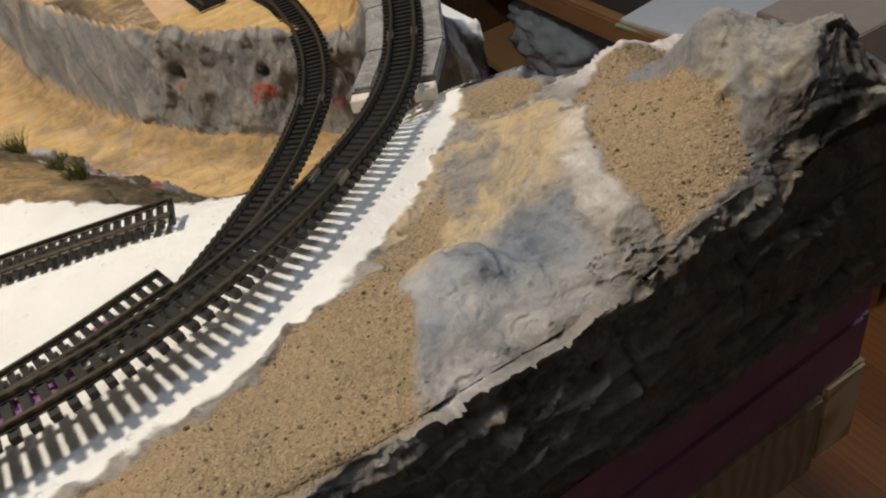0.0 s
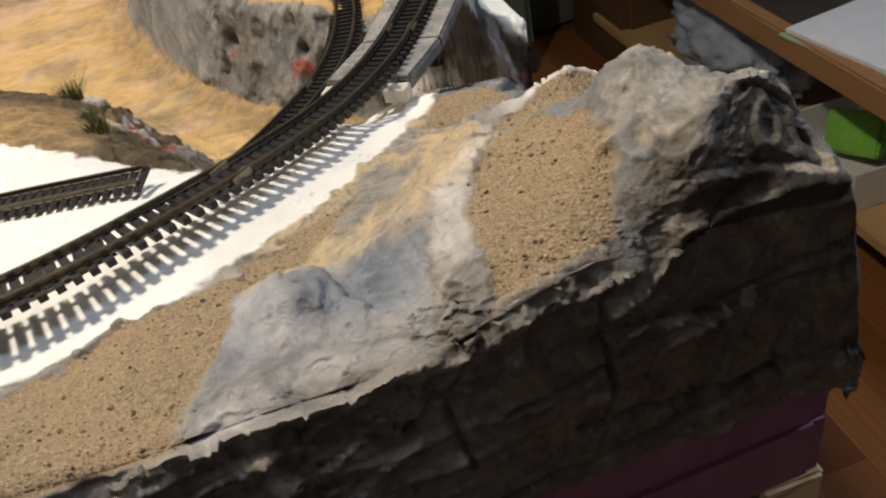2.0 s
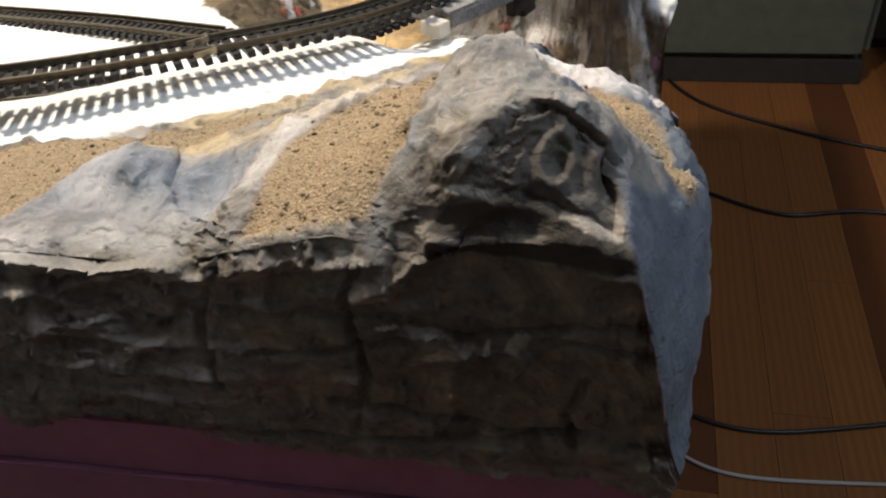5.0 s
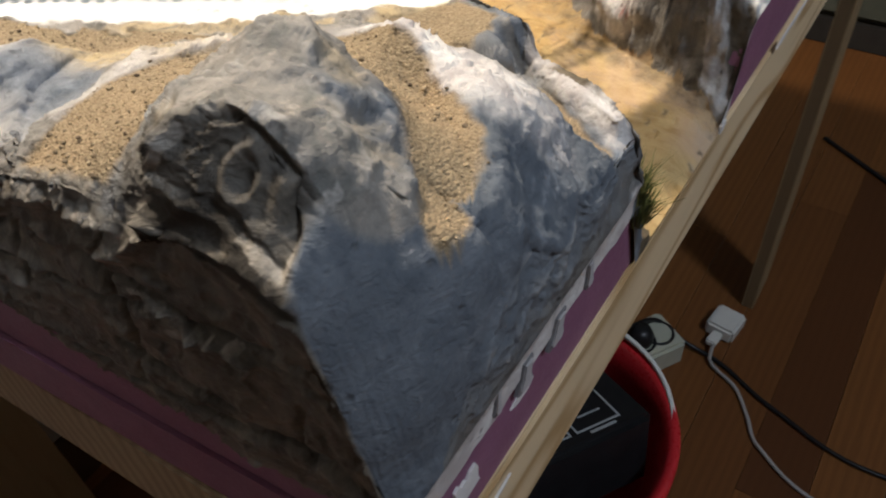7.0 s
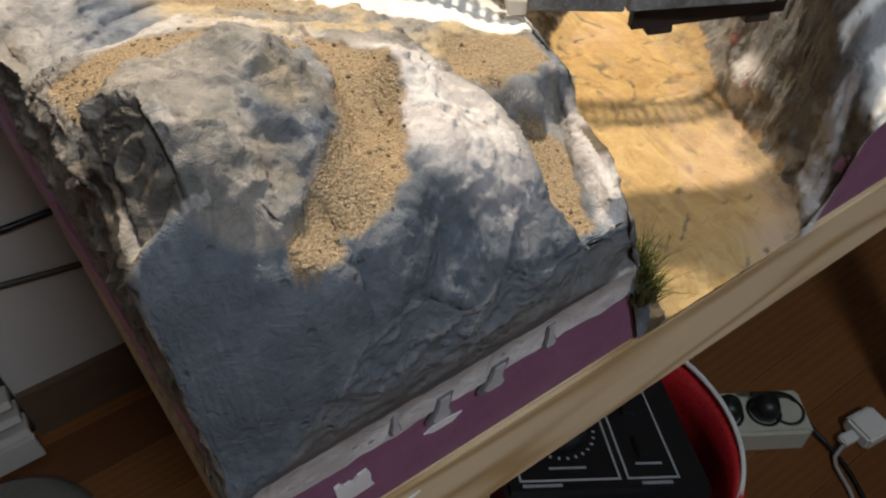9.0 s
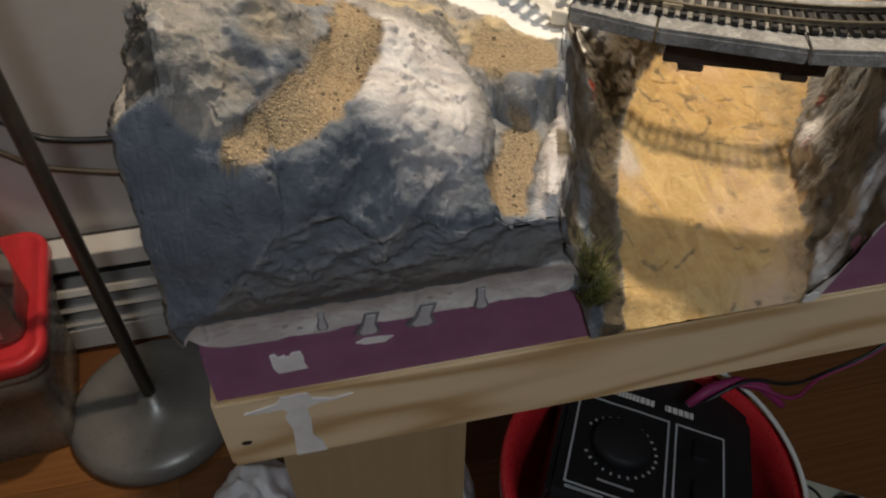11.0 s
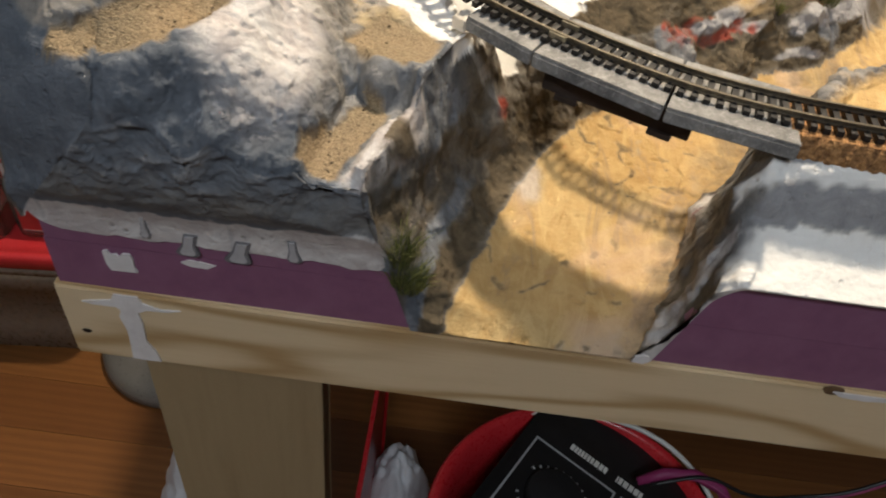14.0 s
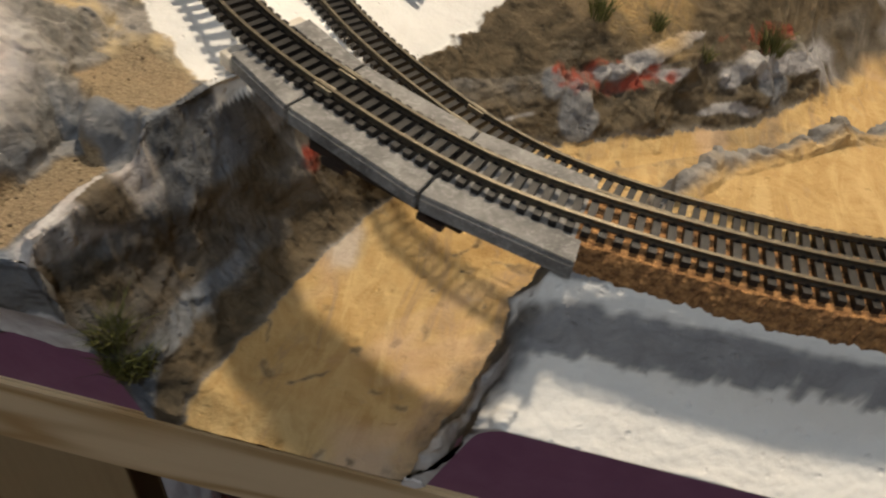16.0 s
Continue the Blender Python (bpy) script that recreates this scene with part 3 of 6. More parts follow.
    # slab, flank and hollow carry shade in their colour, on top of dark paint
    dark_shade = np.maximum(slab, np.maximum(0.75 * flank * smoothstep(-0.4, 0.1, fbm(verts, 60, 3, 82)), 0.65 * carved))
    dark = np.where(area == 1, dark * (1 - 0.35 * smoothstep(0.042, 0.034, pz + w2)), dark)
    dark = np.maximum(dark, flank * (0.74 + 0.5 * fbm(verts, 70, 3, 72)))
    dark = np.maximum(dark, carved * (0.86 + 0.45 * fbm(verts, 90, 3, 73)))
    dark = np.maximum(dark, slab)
    dark = np.maximum(dark, (area == 2) * (px < 0.13) * 0.55 * smoothstep(0.064, 0.046, pz + 2.5 * w1) * smoothstep(0.040, 0.044, pz))
    drip = np.where((area == 2) & (px < 0.117 + 2 * w1), smoothstep(0.0400 + 1.0 * w2, 0.0388 + 1.0 * w2, pz - 0.05 * np.clip(px - 0.06, 0, 1)), 0.0)
    drip = drip * smoothstep(-0.2, 0.1, fbm(np.stack([px * 110, px * 0, pz * 14], 1), 1.0, 3, 31) + 0.42 + 12 * np.clip(0.034 - pz, 0, 1))
    slope = smoothstep(0.2, 0.215, px) * (cc < -0.010) * (so | (area == 2)) * (dd > 0.009)
    white_slope = slope * smoothstep(0.0192, 0.0182, py + 0.9 * w1 + 0.5 * w2 - 0.03 * np.clip(px - 0.26, -0.03, 0.04))
    white_slope = white_slope * smoothstep(-0.014, -0.020, cc + 1.5 * w2)
    white_slope = np.maximum(white_slope, slope * smoothstep(0.0024, 0.0012, np.abs(py - 0.0254 + 0.5 * w1)))
    grey_slope = slope * (1 - white_slope)
    grey_slope = grey_slope * np.where(area == 2, smoothstep(0.222, 0.232, px + w1), smoothstep(-0.013, -0.018, cc + w2))
    tan = np.maximum(floor, smoothstep(0.0, 0.01, px - 0.235 + w1) * (~so) * (cc < -0.012) * on_top * (pz > 0.03) * (py < 0.2))
    meadow = (~so) * (1 - north_white) * (px < 0.45) * (cc < -0.02) * on_top * (py > 0.13)
    tan = np.maximum(tan, meadow * smoothstep(0.215, 0.235, px + w1 + 0.3 * (py - 0.16)))
    northside = py > 0.098 + 0.62 * (px - 0.17)
    wall = (1 - floor) * (cc > -0.022 - 0.008 * np.where(northside, px > 0.22, px < 0.19)) * on_top * (px > 0.106)
    tan = np.where(wall > 0.3, np.where(northside | (px < 0.19), 0.0, tan * smoothstep(-0.016, -0.021, cc + w2)), tan)
    brown = np.maximum(scree, meadow * (1 - tan))
    eastwall = wall * (px > 0.20) * (~northside)
    brown = np.maximum(brown, wall * np.where(northside, smoothstep(-0.3, 0.25, fbm(verts, 45, 4, 47)), smoothstep(0.0, 0.4, fbm(verts, 45, 4, 47))) * np.where((px > 0.225) & ~northside, 0.35, 1.0))
    dark = np.maximum(dark, eastwall * (px > 0.22) * (0.16 + 0.7 * fbm(verts, 34, 3, 84)))
    brown = np.maximum(brown, 0.75 * (1 - wall) * floor * smoothstep(0.011, 0.002, cc + 2.4 * w1 - 0.007 * smoothstep(0.23, 0.26, px)) * ((px > 0.2) & (~northside)))
    brown = np.maximum(brown, 0.6 * floor * smoothstep(0.225, 0.25, px) * smoothstep(0.02, 0.28, fbm(verts, 24, 4, 86)))
    brown = np.maximum(brown, 0.9 * floor * smoothstep(0.84, 0.93, fbm(verts + 0.8 * np.stack([w1, w2, w1], 1), 42, 2, 28, True)) * (px < 0.26))
    brown = np.maximum(brown, 0.75 * floor * smoothstep(0.026, 0.006, cc + 4 * w1) * smoothstep(0.25, 0.275, px) * (~northside) * smoothstep(-0.5, 0.1, fbm(verts, 60, 3, 96)))
    wash = floor * smoothstep(1.1, 0.4, np.hypot((px - 0.166) / 0.008, (py - 0.078) / 0.014) + 90 * w1)
    tan = tan * (1 - 0.6 * wash)
    # the dark walls of the gorge below the bridge
    gorge = np.maximum(wall, (area == 2) * (px > 0.119) * (px < 0.23)) * (~northside) * smoothstep(0.236, 0.222, px + 0.1 * py) * smoothstep(0.12, 0.10, py)
    fall = fbm(np.stack([(px * 0.35 - py) * 62, (px + 0.35 * py) * 36, pz * 36], 1), 1.0, 4, 74)
    gorge_e = gorge * (px > 0.19)
    dark = np.maximum(dark, gorge_e * (0.95 - 0.85 * smoothstep(0.08, 0.5, fall)))
    dark_shade = np.maximum(dark_shade, 0.5 * gorge_e * smoothstep(0.3, -0.1, fall))
    brown = brown * (1 - gorge_e) + gorge_e * smoothstep(0.0, 0.3, -fall) * 0.35
    # west: scree at the foot, a pale seam of cloth above it, then streaks of grey, brown and blue
    gorge_w = gorge * (px <= 0.19)
    low = smoothstep(-0.0135, -0.0110, cc + 1.2 * w1)
    streak = smoothstep(-0.15, 0.2, fall)
    brown = brown * (1 - gorge_w) + gorge_w * np.maximum(0.97 * low, 0.95 * streak)
    dark = np.maximum(dark * (1 - gorge_w), gorge_w * (1 - low) * (1 - streak) * 0.9)
    dark_shade = np.maximum(dark_shade, gorge_w * 0.7 * (1 - streak))
    seam = gorge_w * smoothstep(0.0030, 0.0016, np.abs(cc - np.interp(py, [0.003, 0.03, 0.056], [-0.0107, -0.0146, -0.0158]) + 0.6 * w1)) * smoothstep(0.066, 0.054, py)
    brown, dark = brown * (1 - seam), dark * (1 - 0.8 * seam)
    bluish = 0.8 * gorge_w * (1 - low) * smoothstep(0.08, 0.3, fbm(verts, 55, 3, 91)) * smoothstep(0.03, 0.045, pz)
    brown = brown * (1 - 0.8 * bluish)
    boulder = gorge_w * smoothstep(0.044, 0.048, pz + 1.2 * w1) * smoothstep(0.028, 0.034, py + w2) * smoothstep(0.078, 0.066, py)
    brown, dark = brown * (1 - 0.9 * boulder), dark * (1 - 0.75 * boulder)
    north = wall * northside * smoothstep(0.17, 0.2, px)
    dark = np.maximum(dark, north * (0.42 + 0.5 * smoothstep(-0.05, 0.35, fbm(verts, 50, 4, 75))))
    smear = north * smoothstep(0.047, 0.042, pz + w1) * smoothstep(0.16, 0.30, fbm(np.stack([(px + 0.6 * py) * 26, (py - 0.6 * px) * 70, pz * 80], 1), 1.0, 3, 79))
    dark = dark * (1 - 0.8 * smear)
    brown = np.maximum(brown * (1 - smear), meadow * (px > 0.2))
    tan = tan * (1 - meadow * smoothstep(0.150, 0.165, py + w1) * smoothstep(0.19, 0.215, px))
    tan = np.maximum(tan, meadow * smoothstep(0.193, 0.205, py + 1.5 * w1) * smoothstep(0.285, 0.265, px))
    red = np.zeros(len(verts))
    for rx, ry, rz, rr, rh in REDS:
        red = np.maximum(red, smoothstep(1.1, 0.8, np.sqrt(((px - rx) ** 2 + (py - ry) ** 2) / rr**2 + ((pz - rz) / rh) ** 2) + 230 * w2))
    red = red * np.where(northside, smoothstep(0.046, 0.042, pz), 1.0)
    # lavender ridges and blue stones on the far bank
    ridge = np.zeros(len(verts))
    for width, line in ((0.0036, [(0.243, 0.1815), (0.250, 0.1856), (0.266, 0.200), (0.2808, 0.2142)]), (0.0052, [(0.2990, 0.2060), (0.3130, 0.2190), (0.3267, 0.230), (0.3458, 0.2504)])):
        rd, _, _ = line_distance(px, py, line)
        ridge = np.maximum(ridge, north * smoothstep(width, 0.55 * width, rd + 1.3 * w1))
    stones = np.zeros(len(verts))
    for sx, sy, sr in ((0.2370, 0.1655, 0.0105), (0.3200, 0.2180, 0.0110), (0.2240, 0.1680, 0.0060)):
        stones = np.maximum(stones, north * smoothstep(1.0, 0.7, np.hypot(px - sx, py - sy) / sr + 110 * w2))
    dark, brown, red = dark * (1 - np.maximum(0.9 * ridge, 0.75 * stones)), brown * (1 - np.maximum(ridge, 0.8 * stones)), red * (1 - ridge)
    red = red * wall * smoothstep(-0.25, 0.15, fbm(verts, 120, 3, 83))
    dark = dark * (1 - red)
    ochre = on_top * smoothstep(0.0, 0.3, fbm(verts, 38, 4, 48) + 0.15) * smoothstep(0.03, 0.045, px) * (py > 0.068) * (py < 0.135) * (px < 0.13)
    blue = np.maximum(zone(BLUE_PATCH) * on_top, np.where(area == 2, 0.9, 0.0) * (px < 0.15))
    blue = np.maximum(np.maximum(blue, facet), np.maximum(0.6 * smear, np.maximum(0.9 * stones, 0.6 * ridge)))
    blue = np.maximum(blue, np.maximum(np.maximum(0.8 * bluish, 0.95 * boulder), 0.9 * seam))
    blue = np.maximum(blue, on_top * 0.9 * smoothstep(-0.02, -0.012, cc) * (px > 0.112) * (px < 0.15) * (py > 0.03) * (py < 0.075) * (pz > 0.05))
    blue = np.maximum(blue, eastwall * (px > 0.22) * (0.45 + 0.5 * fbm(verts, 40, 3, 77)))
    blue = np.maximum(blue, 0.55 * on_top * (px < 0.06) * (py < 0.06) * smoothstep(-0.1, 0.3, fbm(verts, 36, 3, 76)))
    # slate blue on the south slope: part paint, part shade put into the colour
    front = on_top * smoothstep(0.005, -0.005, py + 2.2 * w1 - 0.019 - 0.010 * smoothstep(0.066, 0.056, px)) * smoothstep(0.026, 0.032, px) * (px < 0.13) * (1 - facet)
    blue = np.maximum(blue, front)
    blue = np.maximum(blue, 0.7 * on_top * (px > 0.05) * (px < 0.135) * (py < 0.05) * smoothstep(-0.3, 0.3, fbm(verts, 40, 3, 45)))
    patch = zone(BLUE_PATCH) * on_top
    blue = blue * (1 - 0.75 * patch * smoothstep(0.022, 0.008, px + 1.5 * w1))
    pale = on_top * (px < 0.12) * smoothstep(0.6, 0.0, np.hypot((px - 0.073) / 0.020, (py - 0.034) / 0.027) - 0.6)
    block, _, _ = line_distance(px, py, [(0.1225, 0.036), (0.108, 0.008)])
    pale = np.maximum(pale, on_top * smoothstep(0.0065, 0.0035, block + 0.5 * w1) * (py < 0.045) * smoothstep(0.053, 0.058, pz + w2))
    pale = np.maximum(pale, np.maximum(np.maximum(0.45 * smear, 0.40 * ridge), 0.8 * wash))
    pale = np.maximum(pale, patch * (0.12 + 0.18 * smoothstep(0.026, 0.018, px) + 0.4 * smoothstep(0.118, 0.134, py + w2)) * smoothstep(-0.5, 0.3, fbm(verts, 48, 3, 92)))
    pale = np.maximum(pale, wall * smoothstep(1.2, 0.8, np.sqrt(((px - 0.2345) / 0.009) ** 2 + ((py - 0.055) / 0.014) ** 2 + ((pz - 0.022) / 0.011) ** 2) + 90 * w1))
    dark = dark * (1 - 0.9 * pale * wall)
    flap, _, _ = line_distance(px, py, [(0.2130, 0.0080), (0.2190, 0.0150), (0.2245, 0.0170)])
    flap = on_top * smoothstep(0.0042, 0.0030, flap + 0.9 * w1)
    pale, dark, brown = np.maximum(pale, 0.55 * flap), dark * (1 - flap), brown * (1 - flap)
    rim = (area == 2) * smoothstep(-0.001, 0.001, px - 0.2085 - 0.315 * pz + 2.2 * w1) * (px > 0.2) * (px < 0.24)
    pale, dark, brown = np.maximum(pale, 0.7 * rim), dark * (1 - rim), brown * (1 - rim)
    pale = np.maximum(pale, on_top * smoothstep(0.0075, 0.003, np.abs(inside(px, py, SAND_POCKET) + 0.0035) + 1.2 * w1) * (px > 0.014) * (py > 0.066) * (0.42 + 0.5 * fbm(verts, 110, 3, 85)))

    # ------------------------------------------------ relief
    n = normals(verts)
    rock = (1 - sand) * (1 - plaster) * (1 - floor) * (1 - tan * 0.8)
    facew = np.where(area == 1, 1.0, 0.0)
    strata = verts * np.array([14, 14, 90.0]) + 0.35 * np.stack([w1, w1, w1 * 30], 1)
    stroke = fbm(verts * np.array([1.3, 0.6, 1.0]) + 0.006 * np.stack([w2, w1, w1], 1) / 0.003, 42, 2, 3, True)
    warped = verts + 1.6 * np.stack([w1, w2, w1 - w2], 1)
    f1, f2, who = cells(warped * np.array([1.0, 0.85, 1.0]), 50, 3)
    g1, g2, gho = cells(warped * np.array([0.8, 1.2, 1.5]), 150, 5)
    scoop = (f1**2 - 0.28) * 0.0066 * (0.45 + 0.75 * who)
    flake = (g1**2 - 0.28) * 0.0013 * (gho > 0.35) + (gho - 0.5) * 0.0006
    seams = smoothstep(0.16, 0.02, f2 - f1) * (who > 0.25)
    seams = np.maximum(seams, 0.8 * smoothstep(0.14, 0.02, g2 - g1) * (gho > 0.6)) * smoothstep(-0.25, 0.2, fbm(verts, 60, 2, 9))
    smooth = np.maximum(facet, slab)
    lighten = 1 - 0.25 * zone(BLUE_PATCH) * on_top
    rough = rock * (1 - 0.9 * smooth) * (1 - 0.8 * slope) * lighten * np.where(area == 2, 0.75 * smoothstep(0.040, 0.062, pz), 1.0)
    relief = rough * (0.0007 * fbm(verts, 34, 3, 3) + 0.45 * scoop + flake + 0.0006 * (stroke - 0.3)) + rock * (0.0005 * fbm(verts * np.array([0.7, 1.3, 1.6]), 150, 3, 4) + 0.0003 * fbm(verts, 430, 2, 8))
    wallrel = (1 - floor) * (cc > -0.022) * (px > 0.118) * on_top
    relief = relief + wallrel * np.where(northside & (px < 0.235), 0.35, np.where(px < 0.19, 0.35, np.where((px < 0.24) & (~northside), 0.45, 1.0))) * (0.0022 * fbm(verts, 30, 2, 61, True) + 1.1 * scoop + 0.8 * flake + 0.0004 * fbm(verts, 120, 2, 62) - 0.0010)
    relief = relief + 0.0009 * ridge + 0.0008 * stones
    for hx, hy, hz, hr in HOLES:
        relief = relief - wallrel * 0.011 * np.exp(-((((px - hx) ** 2 + (py - hy) ** 2 + (pz - hz) ** 2) / hr**2) ** 2))
    relief = relief * (1 - 0.85 * facew)
    crumple = facew * (0.55 + 0.45 * np.maximum(fold, smoothstep(0.09, 0.12, py)))
    relief = relief + crumple * ((0.0030 + 0.0022 * smoothstep(0.07, 0.1, py)) * fbm(strata * np.array([1, 1, 0.75]), 1.0, 4, 21, True) - 0.0012) + facew * (0.0010 * fbm(verts * np.array([1, 1, 2.0]), 60, 3, 22) + 0.0003 * fbm(verts, 300, 3, 23))
    wob = 0.0025 * fbm(verts, 90, 3, 51)
    for line in CRACKS:
        cd, cu, _ = line_distance(py, pz + wob, line)
        relief = relief - facew * 0.0022 * np.exp(-((cd / 0.0009) ** 2)) * smoothstep(-0.5, 0.1, fbm(verts, 45, 2, 52) + 0.1)
    for line in LEDGES:
        cd, cu, cs = line_distance(py, pz + wob, line)
        relief = relief + np.maximum(facew, slab) * 0.0022 * np.exp(-((cd / 0.0022) ** 2)) * np.where(cs > 0, 0.55, 1.0)
    relief = relief + facew * np.maximum(np.maximum(fold, 0.6 * smoothstep(0.085, 0.11, py)), 0.4) * (2.0 * flake + 0.5 * scoop)
    for cy, cz, ry, rz in CHIPS:
        relief = relief + facew * 0.0012 * np.exp(-(((py - cy) / ry) ** 2 + ((pz + 0.3 * (py - cy) - cz) / rz) ** 2))
    chips = facew * smoothstep(0.80, 0.95, fbm(verts * np.array([1, 1, 2.0]), 75, 2, 53, True)) * smoothstep(0.15, 0.4, fbm(verts, 120, 2, 54))
    relief = relief + np.where(area == 2, 0.0006 * fbm(verts * np.array([0.7, 1, 1.8]), 170, 4, 23) + 0.0022 * (fbm(verts * np.array([0.8, 1, 1.3]), 48, 3, 24, True) - 0.3) * smoothstep(0.034, 0.05, pz), 0.0)
    relief = relief + sand * (0.0006 * fbm(verts, 90, 2, 25) + 0.0002 * fbm(verts, 500, 2, 30)) + plaster * 0.0005 * fbm(verts, 110, 4, 26)
    relief = relief + floor * (0.0010 * fbm(verts * np.array([1.6, 0.6, 1]), 60, 4, 27) - 0.0009 * smoothstep(0.82, 0.95, fbm(verts, 45, 2, 28, True)))
    relief = relief + (1 - rock) * tan * 0.0004 * fbm(verts, 150, 3, 29)
    # dimples pressed in with fingers on the crown
    crown = np.exp(-(((px - 0.014) / 0.014) ** 2 + ((py - 0.03) / 0.016) ** 2 + ((pz - 0.105) / 0.02) ** 2))
    relief = relief + crown * rock * (1 - smooth) * (0.0010 * fbm(verts, 62, 2, 33, True) - 0.0005)
    pressed, rims = np.zeros(len(verts)), np.zeros(len(verts))
    for cx, cy, cz, r, mm in DIMPLES:
        dist = np.sqrt(((1000 * verts - np.array([cx, cy, cz])) ** 2).sum(1)) / r * (1 + 60 * w1)
        hollow = np.exp(-(dist**4))
        relief = relief - 0.001 * mm * hollow + 0.0003 * mm * np.exp(-(((dist - 1.35) / 0.3) ** 2))
        pressed, rims = np.maximum(pressed, hollow), np.maximum(rims, np.exp(-(((dist - 1.2) / 0.25) ** 2)))
    ochre = np.maximum(ochre, 0.45 * pressed)
    ey, ez = py - 0.0262, pz - 0.1118
    ring = np.hypot(ey, 0.8 * ez)
    relief = relief - 0.0017 * carved + carved * (0.0011 * np.exp(-(((ring - 0.0027) / 0.0008) ** 2)) - 0.0012 * np.exp(-((ring / 0.0015) ** 2)))
    relief = relief - flank * 0.0026 * np.exp(-(((py - 0.0167) / 0.0021) ** 2 + ((pz - 0.1085) / 0.003) ** 2))
    relief = relief + flank * 0.0016 * np.exp(-(((py - 0.0200) / 0.0013) ** 2 + ((pz - 0.112) / 0.0035) ** 2))
    verts = verts + n * relief[:, None]
    verts[:, 2] = np.maximum(verts[:, 2], -0.0035 + 0.005 * smoothstep(0.004, 0.012, verts[:, 1]))
    verts[:, 1] = np.maximum(verts[:, 1], 0.0036 - 0.0066 * smoothstep(0.030, 0.056, verts[:, 2]))
    n = normals(verts)
    high = smoothstep(-0.0012, 0.0026, relief)
    high = np.maximum(np.maximum(0.7 * high, 0.75 * seams * rough * lighten**2) * (1 - 0.45 * front) * np.where(area == 1, 0.55 + 0.45 * fold, 1.0), chips)
    high = high * (1 - 0.8 * smooth)
    scuff = fbm(verts * np.array([1, 0.45, 1.7]), 110, 3, 94)
    high = np.maximum(high, facew * 0.95 * smoothstep(0.30, 0.48, scuff) * smoothstep(-0.1, 0.2, fbm(verts, 40, 2, 95)))
    high = np.maximum(high, 0.75 * rims * smoothstep(-0.3, 0.2, fbm(verts, 90, 2, 93)))
    for cy, cz, ry, rz in CHIPS:
        high = np.maximum(high, facew * smoothstep(1.3, 0.8, np.hypot((py - cy) / ry, (pz + 0.3 * (py - cy) - cz) / rz) + 120 * w1))
    edge = np.abs(inside(py, pz, CARVING))
    high = np.maximum(high, on_top * (px < 0.016) * smoothstep(0.0012, 0.0004, edge + 0.3 * w1) * (py < 0.05) * smoothstep(-0.3, 0.1, fbm(verts, 80, 2, 78)))
    high = np.maximum(high, on_top * (px < 0.016) * np.exp(-(((py - 0.0195) / 0.0016) ** 2 + ((pz - 0.112) / 0.003) ** 2)))
    for line in LEDGES:
        cd, cu, cs = line_distance(py, pz + wob, line)
        high = np.maximum(high, np.maximum(facew, slab) * np.exp(-((cd / 0.0010) ** 2)) * smoothstep(-0.3, 0.2, fbm(verts, 70, 2, 55)))

    def pack(*v):
        a = np.ones((len(verts), 4), np.float32)
        for i, q in enumerate(v):
            a[:, i] = np.clip(q, 0, 1)
        return a

    zones = {"zone_e": pack(dark_shade, np.maximum(np.maximum(front * (1 - seams), 0.9 * facet), 0.75 * (area == 2) * (px < 0.125))), "zone_a": pack(sand, np.maximum(plaster, white_slope), tan), "zone_b": pack(dark, blue, red), "zone_c": pack(np.maximum(pale, drip), brown, purple), "zone_d": pack(grey_slope, high, ochre)}

    # ------------------------------------------------ one mesh for each piece
    fc = verts[faces].mean(1)
    fz = [s[faces].mean(1) for s in (sand, plaster, cc, *sand_parts)]
    label = np.zeros(len(faces), int)
    label[(kind == 0) & (fc[:, 0] < 0.14)] = 1
    label[(kind == 0) & (fz[1] > 0.5)] = 2
    label[(kind == 0) & (fz[2] > -0.016)] = 3
    for i in range(5):
        label[(kind == 0) & (fz[0] > 0.5) & (fz[3 + i] > 0.5)] = 10 + i
    label[kind == 1] = 4
    label[kind == 2] = 5
    label[(kind == 2) & (fc[:, 0] > 0.17)] = 6
    label[(kind == 0) & (fc[:, 0] > 0.2) & (fc[:, 1] < 0.035) & (fz[2] <= -0.016)] = 6
    label[(kind == 2) & (fc[:, 0] > 0.136) & (fc[:, 0] < 0.206)] = 3
    out = {}
    for lab in np.unique(label):
        f = faces[label == lab]
        used, inv = np.unique(f, return_inverse=True)
        out[int(lab)] = (verts[used], inv.reshape(-1, 4), n[used], {k: v[used] for k, v in zones.items()})
    return out, (xs, ys, verts[:nt].reshape(ny, nx, 3), sand[:nt].reshape(ny, nx), plaster[:nt].reshape(ny, nx))


